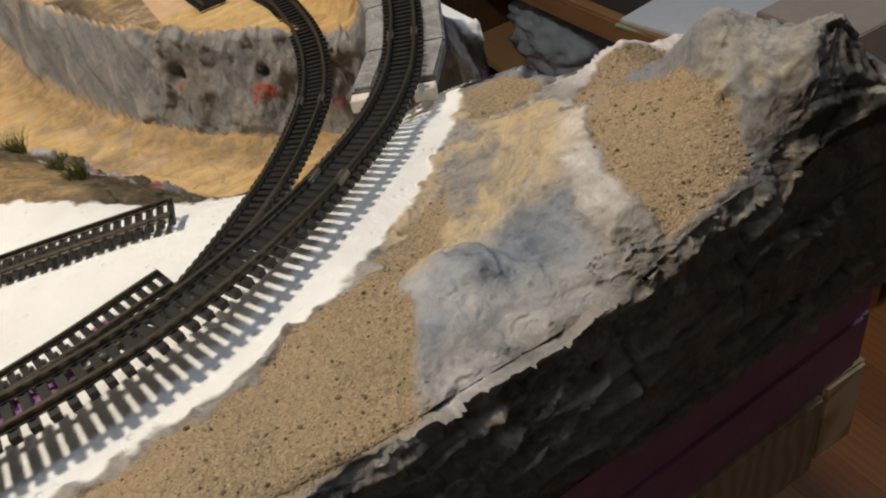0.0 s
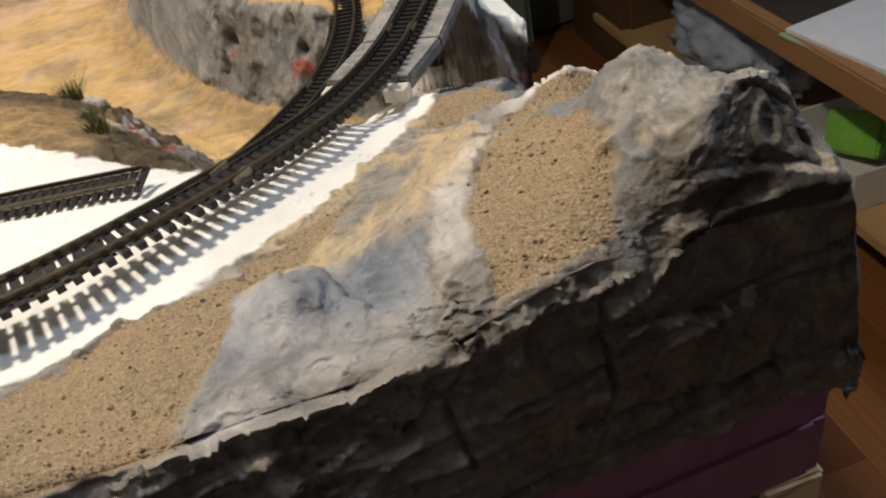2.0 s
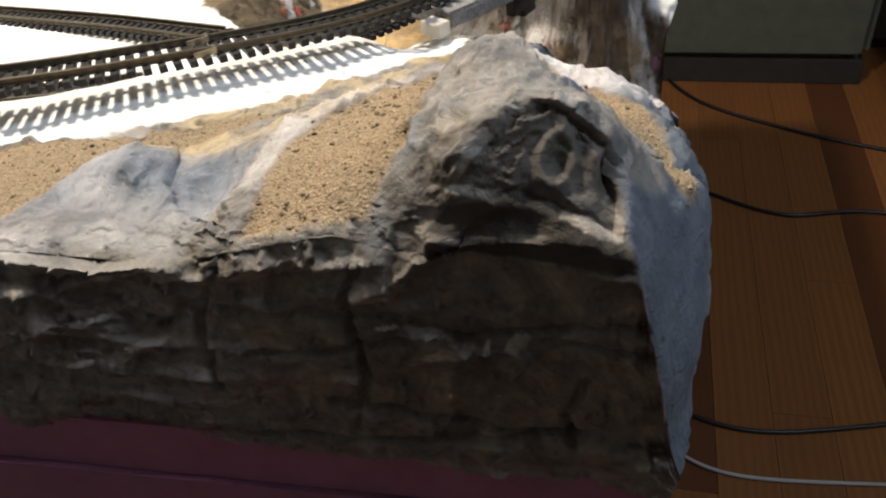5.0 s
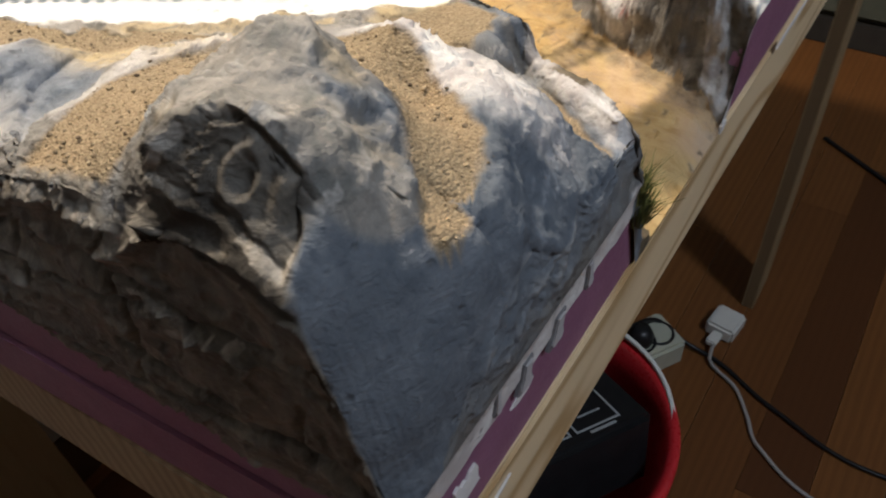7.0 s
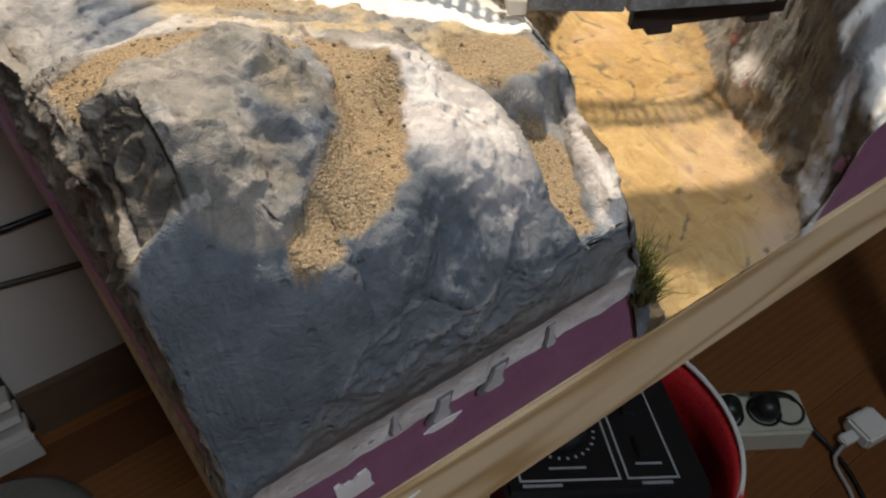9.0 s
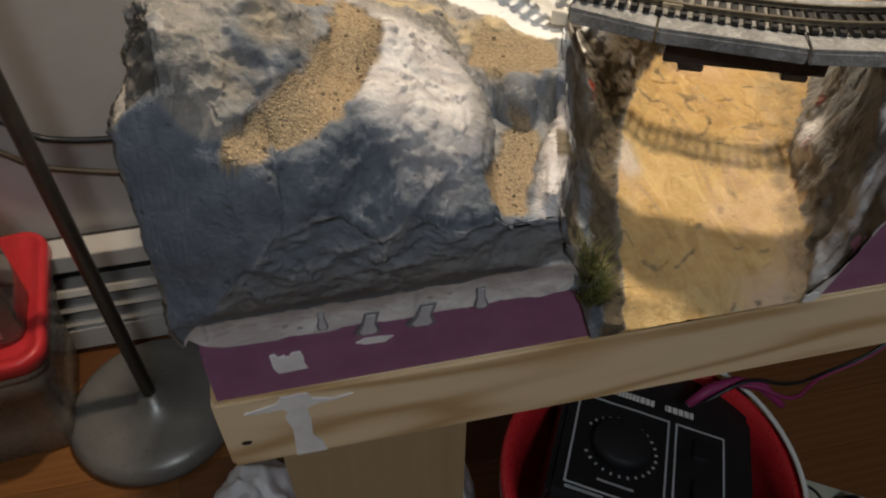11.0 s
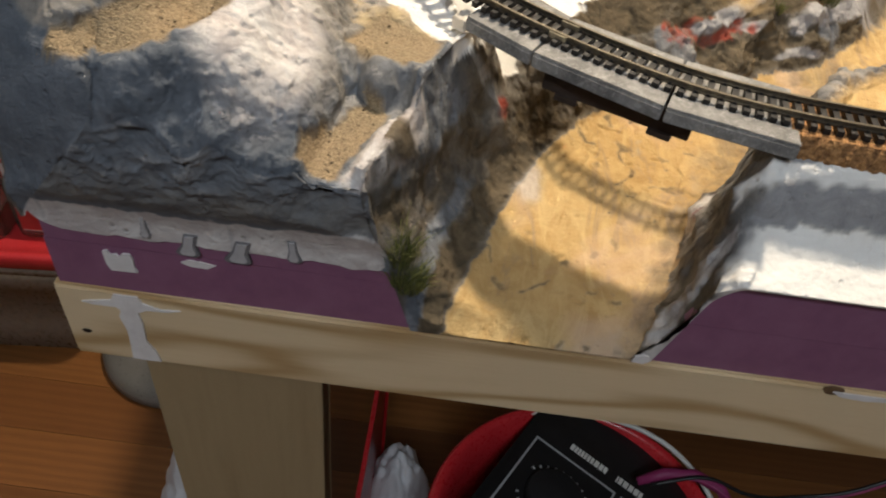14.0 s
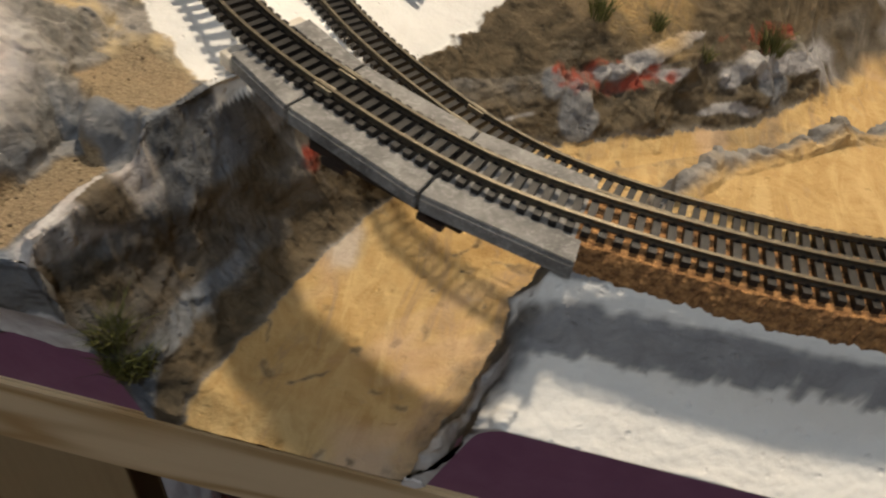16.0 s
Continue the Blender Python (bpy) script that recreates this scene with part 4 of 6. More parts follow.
def scenery_material():
    m = Mat("painted_plaster_rock", 0.85, 0.0, 0.25)
    a, b, c, d, e = (m.n.new("ShaderNodeSeparateColor") for _ in range(5))
    for s, name in ((a, "zone_a"), (b, "zone_b"), (c, "zone_c"), (d, "zone_d"), (e, "zone_e")):
        m.link(m.attr(name).outputs["Color"], s.inputs[0])
    big, mid, fine = m.noise(28, 4, 0.6, None, 0.6), m.noise(95, 5, 0.65, None, 0.8), m.noise(650, 4, 0.7)
    wash = m.noise(60, 6, 0.7, m.vec((1, 1, 0.9)), 1.5)
    # grey rock in several washes
    rock = m.mix(m.ramp(big, (0.35, 0.0), (0.65, 1.0)), (0.125, 0.116, 0.102), (0.25, 0.235, 0.215))
    rock = m.mix(m.ramp(wash, (0.42, 0.0), (0.62, 1.0)), rock, (0.32, 0.29, 0.255))
    rock = m.mix(m.ramp(mid, (0.52, 0.0), (0.72, 0.7)), rock, (0.105, 0.11, 0.10))
    blue = m.mix(m.ramp(mid, (0.35, 0.0), (0.68, 1.0)), (0.115, 0.132, 0.158), (0.27, 0.29, 0.322))
    blue = m.mix(m.ramp(wash, (0.5, 0.0), (0.7, 0.6)), blue, (0.065, 0.08, 0.10))
    blue = m.mix(m.math("MULTIPLY", e.outputs[1], m.ramp(big, (0.3, 0.9), (0.7, 0.45))), blue, (0.098, 0.110, 0.128))
    rock = m.mix(b.outputs[1], rock, blue)
    rock = m.mix(m.math("MULTIPLY", d.outputs[2], m.ramp(wash, (0.35, 0.2), (0.6, 1.0))), rock, (0.50, 0.385, 0.22))
    brush = m.math("MULTIPLY", m.ramp(d.outputs[1], (0.5, 0.0), (0.9, 0.8)), m.ramp(fine, (0.35, 0.4), (0.6, 1.0)))
    rock = m.mix(brush, rock, (0.47, 0.44, 0.405))
    pit = m.math("MULTIPLY", m.ramp(m.voronoi(230), (0.10, 1.0), (0.24, 0.0)), m.ramp(m.noise(120, 2), (0.50, 0.0), (0.58, 1.0)))
    pale = m.mix(m.ramp(wash, (0.4, 0.0), (0.65, 1.0)), (0.50, 0.45, 0.43), (0.72, 0.69, 0.66))
    rock = m.mix(c.outputs[0], rock, pale)
    rock = m.mix(m.math("MULTIPLY", pit, 0.35), rock, (0.075, 0.07, 0.065))
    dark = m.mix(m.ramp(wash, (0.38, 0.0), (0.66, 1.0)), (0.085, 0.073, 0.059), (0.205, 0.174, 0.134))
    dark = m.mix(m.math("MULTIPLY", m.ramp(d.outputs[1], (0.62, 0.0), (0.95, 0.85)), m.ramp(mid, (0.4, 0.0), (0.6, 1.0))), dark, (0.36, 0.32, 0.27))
    # near-black tone for the crown's painted-in shade and the gorge streaks
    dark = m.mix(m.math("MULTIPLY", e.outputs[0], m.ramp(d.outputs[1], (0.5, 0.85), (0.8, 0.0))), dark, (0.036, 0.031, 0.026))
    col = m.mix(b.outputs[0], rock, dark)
    brown = m.mix(m.ramp(mid, (0.35, 0.0), (0.65, 1.0)), (0.052, 0.040, 0.024), (0.142, 0.107, 0.064))
    col = m.mix(c.outputs[1], col, brown)
    tan = m.mix(m.ramp(wash, (0.35, 0.0), (0.68, 1.0)), (0.45, 0.285, 0.108), (0.575, 0.395, 0.175))
    strokes = m.noise(55, 6, 0.65, m.vec((1.7, 0.45, 1)), 1.2)
    tan = m.mix(m.ramp(strokes, (0.50, 0.0), (0.62, 0.7)), tan, (0.62, 0.44, 0.205))
    tan = m.mix(m.ramp(strokes, (0.36, 0.8), (0.44, 0.0)), tan, (0.38, 0.26, 0.14))
    tan = m.mix(m.ramp(big, (0.62, 0.0), (0.70, 0.6)), tan, (0.42, 0.36, 0.27))
    tan = m.mix(m.ramp(m.noise(16, 3, 0.5, None, 0.8), (0.52, 0.0), (0.62, 0.55)), tan, (0.60, 0.42, 0.29))
    col = m.mix(m.math("MULTIPLY", a.outputs[2], m.math("SUBTRACT", 1.0, m.math("MULTIPLY", c.outputs[1], m.ramp(mid, (0.4, 0.3), (0.6, 0.9))))), col, tan)
    col = m.mix(m.math("MULTIPLY", b.outputs[2], m.ramp(mid, (0.35, 0.3), (0.6, 1.0))), col, (0.30, 0.055, 0.032))
    grey = m.mix(m.ramp(mid, (0.35, 0.0), (0.65, 1.0)), (0.24, 0.24, 0.25), (0.34, 0.34, 0.35))
    col = m.mix(d.outputs[0], col, grey)
    white = m.mix(m.ramp(big, (0.35, 0.0), (0.65, 1.0)), (0.78, 0.76, 0.72), (0.84, 0.83, 0.80))
    col = m.mix(a.outputs[1], col, white)
    col = m.mix(m.ramp(c.outputs[2], (0.35, 0.0), (0.6, 1.0)), col, (0.28, 0.12, 0.27))
    grains = m.voronoi(1500)
    tint = m.noise(900, 3, 0.7)
    sand = m.mix(m.ramp(tint, (0.3, 0.0), (0.7, 1.0)), (0.175, 0.128, 0.075), (0.37, 0.285, 0.175))
    sand = m.mix(m.ramp(m.noise(40, 3), (0.4, 0.0), (0.7, 0.5)), sand, (0.40, 0.28, 0.16))
    sand = m.mix(m.ramp(m.noise(1100, 3), (0.60, 0.0), (0.70, 0.8)), sand, (0.07, 0.045, 0.026))
    col = m.mix(a.outputs[0], col, sand)
    m.colour(col)
    crust = m.noise(210, 5, 0.7, m.vec((1, 1, 1.3)), 1.2)
    height = m.math("ADD", m.math("ADD", m.math("MULTIPLY", fine, 0.5), m.math("MULTIPLY", m.math("MULTIPLY", crust, 1.5), m.math("SUBTRACT", 1.0, m.math("MAXIMUM", a.outputs[0], a.outputs[1])))), m.math("MULTIPLY", m.math("MULTIPLY", grains, a.outputs[0]), -0.6))
    height = m.math("SUBTRACT", height, m.math("MULTIPLY", pit, 0.8))
    m.bump(height, 0.6, 0.0011)
    rough = m.mix(b.outputs[0], (0.85, 0.85, 0.85), m.ramp(mid, (0.4, 0.36), (0.6, 0.6)))
    rough = m.mix(e.outputs[0], rough, (0.8, 0.8, 0.8))
    m.link(rough, m.b.inputs["Roughness"])
    return m.m


ROCK = scenery_material()


def scenery_piece(name, data, parent=None, label="", category="", kind=""):
    v, f, nrm, zones = data
    me = bpy.data.meshes.new(name)
    me.vertices.add(len(v))
    me.vertices.foreach_set("co", v.ravel())
    me.loops.add(f.size)
    me.loops.foreach_set("vertex_index", f.ravel())
    me.polygons.add(len(f))
    me.polygons.foreach_set("loop_start", np.arange(len(f)) * 4)
    me.update(calc_edges=True)
    me.polygons.foreach_set("use_smooth", np.ones(len(f), bool))
    for key, val in zones.items():
        at = me.attributes.new(key, "FLOAT_COLOR", "POINT")
        at.data.foreach_set("color", val.ravel())
    me.normals_split_custom_set_from_vertices(nrm)
    me.materials.append(ROCK)
    ob = new(name, me)
    if parent:
        ob.parent = parent
    return tagged(ob, label, category, "", kind)


pieces, GRID = build_scenery()
hill = base("plaster_hill", (0, 0, 0), "painted plaster hill with grey and dark rock faces and sand pockets", "hill")
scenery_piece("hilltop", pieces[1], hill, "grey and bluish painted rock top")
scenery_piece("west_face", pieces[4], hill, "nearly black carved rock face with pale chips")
scenery_piece("south_face", pieces[5], hill, "bluish grey plaster face dripping white at its foot")
for i in range(5):
    if 10 + i in pieces:
        scenery_piece("sand_patch", pieces[10 + i], hill, "tan sand with small pebbles")
scenery_piece("trackbed", pieces[2], None, "white plaster ground under the tracks", "ground", "structure")
scenery_piece("canyon", pieces[3], None, "tan canyon floor with rough brown and red walls", "canyon", "structure")
scenery_piece("plateau", pieces[0], None, "tan plateau with grey rock rim behind the tracks", "ground", "structure")
scenery_piece("plaster_slope", pieces[6], None, "white and grey plaster slope below the roadbed", "slope", "structure")


def ground_z(x, y):
    xs, ys, top, _, _ = GRID
    i = min(max(int(np.searchsorted(xs, x)) - 1, 0), len(xs) - 2)
    j = min(max(int(np.searchsorted(ys, y)) - 1, 0), len(ys) - 2)
    return float(top[j : j + 2, i : i + 2, 2].mean())

# ---------------------------------------------------------------- frame of the layout
FOAM = plain("purple_foam", (0.200, 0.080, 0.145), (0.255, 0.112, 0.185), 90, 0.55, 0, 0.2, 0.0004)
PINE = knotty("pine", (0.68, 0.53, 0.33), (0.42, 0.27, 0.12), (5.5, 14, 34), 30)
PLY = wood("plywood", (0.34, 0.25, 0.135), (0.25, 0.175, 0.09), (60, 5, 5), 0.65)
PLYCORE = wood("ply_core", (0.24, 0.165, 0.085), (0.15, 0.10, 0.05), (4, 900, 4), 0.75, "Y")
OLDPINE = wood("dusty_pine", (0.36, 0.27, 0.16), (0.25, 0.175, 0.10), (2.2, 46, 46), 0.7)
SPILL = plain("spilt_plaster", (0.62, 0.58, 0.56), (0.74, 0.71, 0.69), 120, 0.75)
DARKSCREW = plain("dark_steel", (0.03, 0.025, 0.02), (0.06, 0.05, 0.04), 200, 0.5, 0.6)


def slab(name, lo, hi, mat, parent=None, bevel=0.0006, label=""):
    return part(name, boxed(lo, hi), mat, parent, label, bevel=bevel)


def foam_layer(parent, xa, xb, y0, y1, z0, z1, skew=0.0):
    """A layer whose ends may slope: xa, xb are (bottom, top)."""
    bm = bmesh.new()
    v = [bm.verts.new(p) for p in ((xa[0], y0, z0), (xb[0], y0, z0), (xb[0], y1, z0), (xa[0] + skew, y1, z0), (xa[1], y0, z1), (xb[1], y0, z1), (xb[1], y1, z1), (xa[1] + skew, y1, z1))]
    for f in ((3, 2, 1, 0), (4, 5, 6, 7), (0, 1, 5, 4), (1, 2, 6, 5), (2, 3, 7, 6), (3, 0, 4, 7)):
        bm.faces.new([v[i] for i in f])
    part("layer", bm, FOAM, parent, bevel=0.0007)


foam = base("foam_board", (0, 0, 0), "purple insulation foam in two glued layers under the hill", "foam board", "foam boards")
foam_layer(foam, (0.0024, 0.0024), (0.1290, 0.1215), 0.0052, 0.0090, -0.0038, 0.0180)
foam_layer(foam, (0.0034, 0.0034), (0.1210, 0.1150), 0.0048, 0.0090, 0.0186, 0.0390)
foam_layer(foam, (0.0016, 0.0016), (0.110, 0.110), 0.0091, 0.69, -0.0038, 0.0180, -0.033)
foam_layer(foam, (0.0026, 0.0026), (0.110, 0.110), 0.0091, 0.69, 0.0186, 0.0380, -0.030)
foam = base("foam_board", (0.2, 0, 0), "purple insulation foam in two glued layers under the plaster slope", "foam board", "foam boards")
foam_layer(foam, (0.0126, 0.0189), (0.74, 0.74), 0.0052, 0.0085, -0.0038, 0.0180)
foam_layer(foam, (0.0190, 0.0255), (0.74, 0.74), 0.0048, 0.0085, 0.0186, 0.0412)

pine = base("pine_board", (0, 0.0035, -0.004), "pale knotty pine board along the front edge", "board")
slab("plank", (0.0, 0.0, -0.040), (1.0, 0.0195, 0.0), PINE, pine, 0.0012)
bm = bmesh.new()
bmesh.ops.create_uvsphere(bm, u_segments=12, v_segments=6, radius=0.0016)
bmesh.ops.transform(bm, matrix=pose(0.0072, 0.0, -0.0250) @ Matrix.Diagonal((1.2, 0.25, 0.8, 1)), verts=bm.verts)
part("knot", bm, DARKSCREW, pine, "small dark knot", True)
bm = bmesh.new()
bmesh.ops.create_uvsphere(bm, u_segments=16, v_segments=8, radius=0.0032)
bmesh.ops.transform(bm, matrix=pose(0.2795, 0.0002, -0.0012) @ Matrix.Diagonal((1.25, 0.14, 0.85, 1)), verts=bm.verts)
part("knot", bm, plain("knot_brown", (0.10, 0.055, 0.025), (0.17, 0.10, 0.05), 500, 0.6), pine, "brown knot", True)

side = base("pine_board", (0, 0, 0), "dusty wooden side board under the foam", "board")
slab("plank", (0.0, 0.0, -0.040), (0.022, 0.66, -0.0005), OLDPINE, side, 0.001)
side.matrix_world = pose(-0.0015, 0.0250, -0.004, 0, 0, 1.4)
# unseen rear, extended towards the wall so the layout shadows the floor there
back = base("pine_board", (0, 0, 0), "wooden board added at the unseen back of the frame", "board")
slab("plank", (0.024, 0.668, -0.044), (1.0, 0.688, -0.0045), OLDPINE, back, 0.001)

for x in (0.0135, 0.86):
    for y, what in ((0.0250, "flat plywood leg under the pine board"), (0.646, "flat plywood leg under the back board")):
        leg = base("table_leg", (x, y, FLOOR), what, "leg", "legs of the layout")
        slab("face_veneer", (0, 0, 0), (0.0775, 0.0022, -0.0445 - FLOOR), PLY, leg, 0.0004)
        slab("ply_core", (0.0003, 0.0022, 0), (0.0772, 0.0158, -0.0445 - FLOOR), PLYCORE, leg, 0.0, "darker striped ply core")
        slab("back_veneer", (0, 0.0158, 0), (0.0775, 0.018, -0.0445 - FLOOR), PLY, leg, 0.0004)
# the sheet runs back as far, to block the bulb from the floor
deck = base("base_panel", (0, 0, 0), "thin board that carries the foam", "panel")
slab("sheet", (0.024, 0.0240, -0.014), (0.98, 0.6675, -0.0045), OLDPINE, deck, 0.0004)


def blot(name, outline, place, mat, thick=0.0006, label="", category="spill"):
    """A flat smear on the front of the board, its outline in the board's plane."""
    bm = bmesh.new()
    f = bm.faces.new([bm.verts.new((u, 0, v)) for u, v in outline])
    r = bmesh.ops.extrude_face_region(bm, geom=[f])
    bmesh.ops.translate(bm, vec=(0, -thick, 0), verts=[e for e in r["geom"] if isinstance(e, bmesh.types.BMVert)])
    bmesh.ops.recalc_face_normals(bm, faces=bm.faces)
    ob = part(name, bm, mat, None)
    ob.matrix_world = Matrix.Translation(place)
    return tagged(ob, label, category)


# dried plaster runs on the foam and the board
blot("plaster_run", [(-0.0055, 0.0185), (-0.0038, 0.0192), (-0.0028, 0.0172), (-0.001, 0.0178), (-0.0002, 0.0166), (0.0012, 0.0183), (0.0038, 0.0186), (0.0046, 0.0160), (0.0044, 0.0120), (0.0052, 0.0098), (-0.004, 0.0094), (-0.0052, 0.0125)], (0.0275, 0.0051, -0.0028), SPILL, 0.0008, "white plaster smear dried on the foam", "smear")
blot("plaster_run", [(-0.0035, -0.0002), (-0.005, -0.0035), (-0.016, -0.0062), (-0.012, -0.0072), (-0.0035, -0.0070), (-0.0022, -0.0086), (-0.0035, -0.0125), (-0.0020, -0.0200), (-0.0024, -0.0290), (-0.0030, -0.0375), (0.0080, -0.0376), (0.0068, -0.0310), (0.0042, -0.0260), (0.0048, -0.0150), (0.0040, -0.0090), (0.0075, -0.0068), (0.0150, -0.0064), (0.0200, -0.0048), (0.0125, -0.0056), (0.0065, -0.0034), (0.0052, -0.0002)], (0.0255, 0.0034, -0.0045), SPILL, 0.0007, "white plaster run dried on the pine board", "smear")
blot("plaster_run", [(-0.006, 0.0005), (-0.003, -0.001), (0.003, -0.0012), (0.006, 0.001), (0.002, 0.0018), (-0.003, 0.0022)], (0.0545, 0.0051, 0.0145), SPILL, 0.0004, "white plaster fleck on the foam", "smear")
DRIP_EDGE = plain("drip_grey", (0.13, 0.125, 0.13), (0.20, 0.19, 0.195), 160, 0.6)
DRIP = plain("drip_pale", (0.36, 0.345, 0.35), (0.50, 0.48, 0.48), 160, 0.6)
for x, w, z0, lean in ((0.0395, 0.0035, 0.0285, 0.0), (0.0525, 0.0080, 0.0225, 0.0016), (0.0690, 0.0092, 0.0222, 0.0022), (0.0880, 0.0050, 0.0262, -0.0008)):
    out = [(-w / 2, 0.0004), (-w / 2 * 0.72, -0.0009), (w / 2 * 0.6, -0.0011), (w / 2, 0.0), (w / 2 * 0.55 + lean * 0.4, 0.004), (w / 2 * 0.62 + lean, 0.009), (-w / 2 * 0.5 + lean, 0.009), (-w / 2 * 0.6 + lean * 0.4, 0.004)]
    run = blot("paint_drip", out, (x, 0.0040, z0 - 0.001), DRIP_EDGE, 0.0010, "pale paint drip with a dark grey edge", "drip")
    bm = bmesh.new()
    f = bm.faces.new([bm.verts.new((u * 0.66 + lean * 0.15, 0, v * 0.86 + 0.0008)) for u, v in out])
    r = bmesh.ops.extrude_face_region(bm, geom=[f])
    bmesh.ops.translate(bm, vec=(0, -0.0015, 0), verts=[e for e in r["geom"] if isinstance(e, bmesh.types.BMVert)])
    bmesh.ops.recalc_face_normals(bm, faces=bm.faces)
    part("dried_middle", bm, DRIP, run, "paler middle")
blot("plaster_fleck", [(-0.0030, -0.0022), (0.0012, -0.0026), (0.0034, -0.0006), (0.0026, 0.0014), (0.0004, 0.0020), (-0.0022, 0.0008)], (0.2094, 0.0040, -0.0010), SPILL, 0.0012, "white plaster fleck at the foot of the foam", "fleck")
blot("plaster_strip", [(0.0, 0.0), (0.004, -0.0024), (0.012, -0.0030), (0.020, -0.0022), (0.031, -0.0028), (0.043, -0.0020), (0.056, -0.0024), (0.060, 0.0)], (0.2790, 0.0034, -0.0052), SPILL, 0.0005, "thin strip of dried plaster along the board", "smear")

# ---------------------------------------------------------------- track
TIE = plain("tie_plastic", (0.012, 0.011, 0.011), (0.022, 0.020, 0.019), 300, 0.5, 0, 0.2, 0.0002)
RAIL = plain("nickel_rail", (0.21, 0.185, 0.14), (0.14, 0.118, 0.088), 500, 0.36, 0.85, 0.05, 0.0001)
JOIN = plain("rail_joiner", (0.50, 0.46, 0.36), (0.40, 0.36, 0.27), 500, 0.35, 0.9)
PITCH, GAUGE = 0.0039, 0.0092


def tie_mesh():
    bm = bmesh.new()
    box(bm, (-0.0078, -0.00105, -0.0019), (0.0078, 0.00105, 0.0))
    for s in (-1, 1):
        for e in (-1, 1):
            box(bm, (s * GAUGE / 2 + e * 0.0008 - 0.0004, -0.0005, 0.0), (s * GAUGE / 2 + e * 0.0008 + 0.0004, 0.0005, 0.0005))
    me = bpy.data.meshes.new("tie")
    bm.to_mesh(me)
    bm.free()
    me.materials.append(TIE)
    return me


TIE_MESH = tie_mesh()


def track(line, label, skip=(), joints=()):
    pts = curve_points(line, PITCH)
    ob = base("track", tuple(pts[0]), label, "track", "model railway tracks")
    off = pts[0]
    tan = np.gradient(pts, axis=0)
    tan /= np.linalg.norm(tan, axis=1, keepdims=True)
    nor = np.stack([-tan[:, 1], tan[:, 0], np.zeros(len(tan))], 1)
    nor /= np.linalg.norm(nor, axis=1, keepdims=True)
    for i, (p, t) in enumerate(zip(pts, tan)):
        if i in skip:
            continue
        tie = new("tie", TIE_MESH)
        tie.parent = ob
        tie.matrix_basis = pose(*(p - off - np.array([0, 0, 0.0020])), 0, 0, math.degrees(math.atan2(t[1], t[0])) - 90)
    prof = [(-0.0009, -0.0020), (0.0009, -0.0020), (0.0009, -0.0016), (0.00025, -0.0014), (0.00025, -0.0006), (0.0005, -0.0004), (0.0005, 0.0), (-0.0005, 0.0), (-0.0005, -0.0004), (-0.00025, -0.0006), (-0.00025, -0.0014), (-0.0009, -0.0016)]
    for s in (-1, 1):
        bm = bmesh.new()
        rings = [[bm.verts.new(p - off + q * (s * GAUGE / 2 + u) + np.array([0, 0, v])) for u, v in prof] for p, q in zip(pts, nor)]
        for a, b in zip(rings, rings[1:]):
            for k in range(len(prof)):
                bm.faces.new((a[k], a[(k + 1) % len(prof)], b[(k + 1) % len(prof)], b[k]))
        bm.faces.new(rings[0])
        bm.faces.new(rings[-1])
        bmesh.ops.recalc_face_normals(bm, faces=bm.faces)
        part("rail", bm, RAIL, ob)
        for j in joints:
            p, q = pts[j] - off + nor[j] * s * GAUGE / 2, tan[j]
            m = pose(*p, 0, 0, math.degrees(math.atan2(q[1], q[0])))
            bm = bmesh.new()
            box(bm, (-0.0032, -0.0013, -0.0021), (0.0032, 0.0013, -0.0012), m)
            box(bm, (-0.0032, -0.0012, -0.0013), (0.0032, -0.0005, -0.0004), m)
            box(bm, (-0.0032, 0.0005, -0.0013), (0.0032, 0.0012, -0.0004), m)
            part("rail_joiner", bm, JOIN, ob)
    return ob, pts


def nearest(pts_line, x, y):
    p = curve_points(pts_line, PITCH)
    return int(np.argmin(np.hypot(p[:, 0] - x, p[:, 1] - y)))


track(LINE_A, "raised curved track of black ties and metal rails", (), [nearest(LINE_A, 0.086, 0.133), nearest(LINE_A, 0.165, 0.0685)])
track(LINE_B, "lower curved track spanning the canyon unsupported", (), [nearest(LINE_B, 0.199, 0.1015)])
track(LINE_C, "loose siding of track ending beside the curve")
track(LINE_D, "short siding of track ending in white plaster")
track(LINE_E, "loose piece of track on the tan plateau")

# ---------------------------------------------------------------- bridge
DECK = Mat("weathered_deck", 0.75)
_b, _s = DECK.noise(90, 5, 0.7), DECK.noise(420, 5, 0.75, None, 0.8)
_k = DECK.mix(DECK.ramp(_b, (0.36, 0.0), (0.66, 1.0)), (0.13, 0.125, 0.12), (0.29, 0.28, 0.265))
DECK.colour(DECK.mix(DECK.ramp(_s, (0.50, 0.0), (0.68, 0.8)), _k, (0.42, 0.41, 0.39)))
DECK.bump(_s, 0.4, 0.0004)
DECK = DECK.m
GIRDER = plain("dark_girder", (0.030, 0.022, 0.018), (0.055, 0.038, 0.030), 200, 0.5)
CAP = plain("plaster_cap", (0.55, 0.50, 0.42), (0.68, 0.63, 0.55), 200, 0.8)
bridge = base("bridge", (0.185, 0.06, 0.076), "grey weathered bridge deck in three angled sections", "bridge")
SOUTH = [(0.1325, 0.0735), (0.1553, 0.0560), (0.1965, 0.0345), (0.2365, 0.0235)]
NORTH = [(0.1475, 0.1000), (0.1700, 0.0830), (0.2070, 0.0650), (0.2400, 0.0555)]


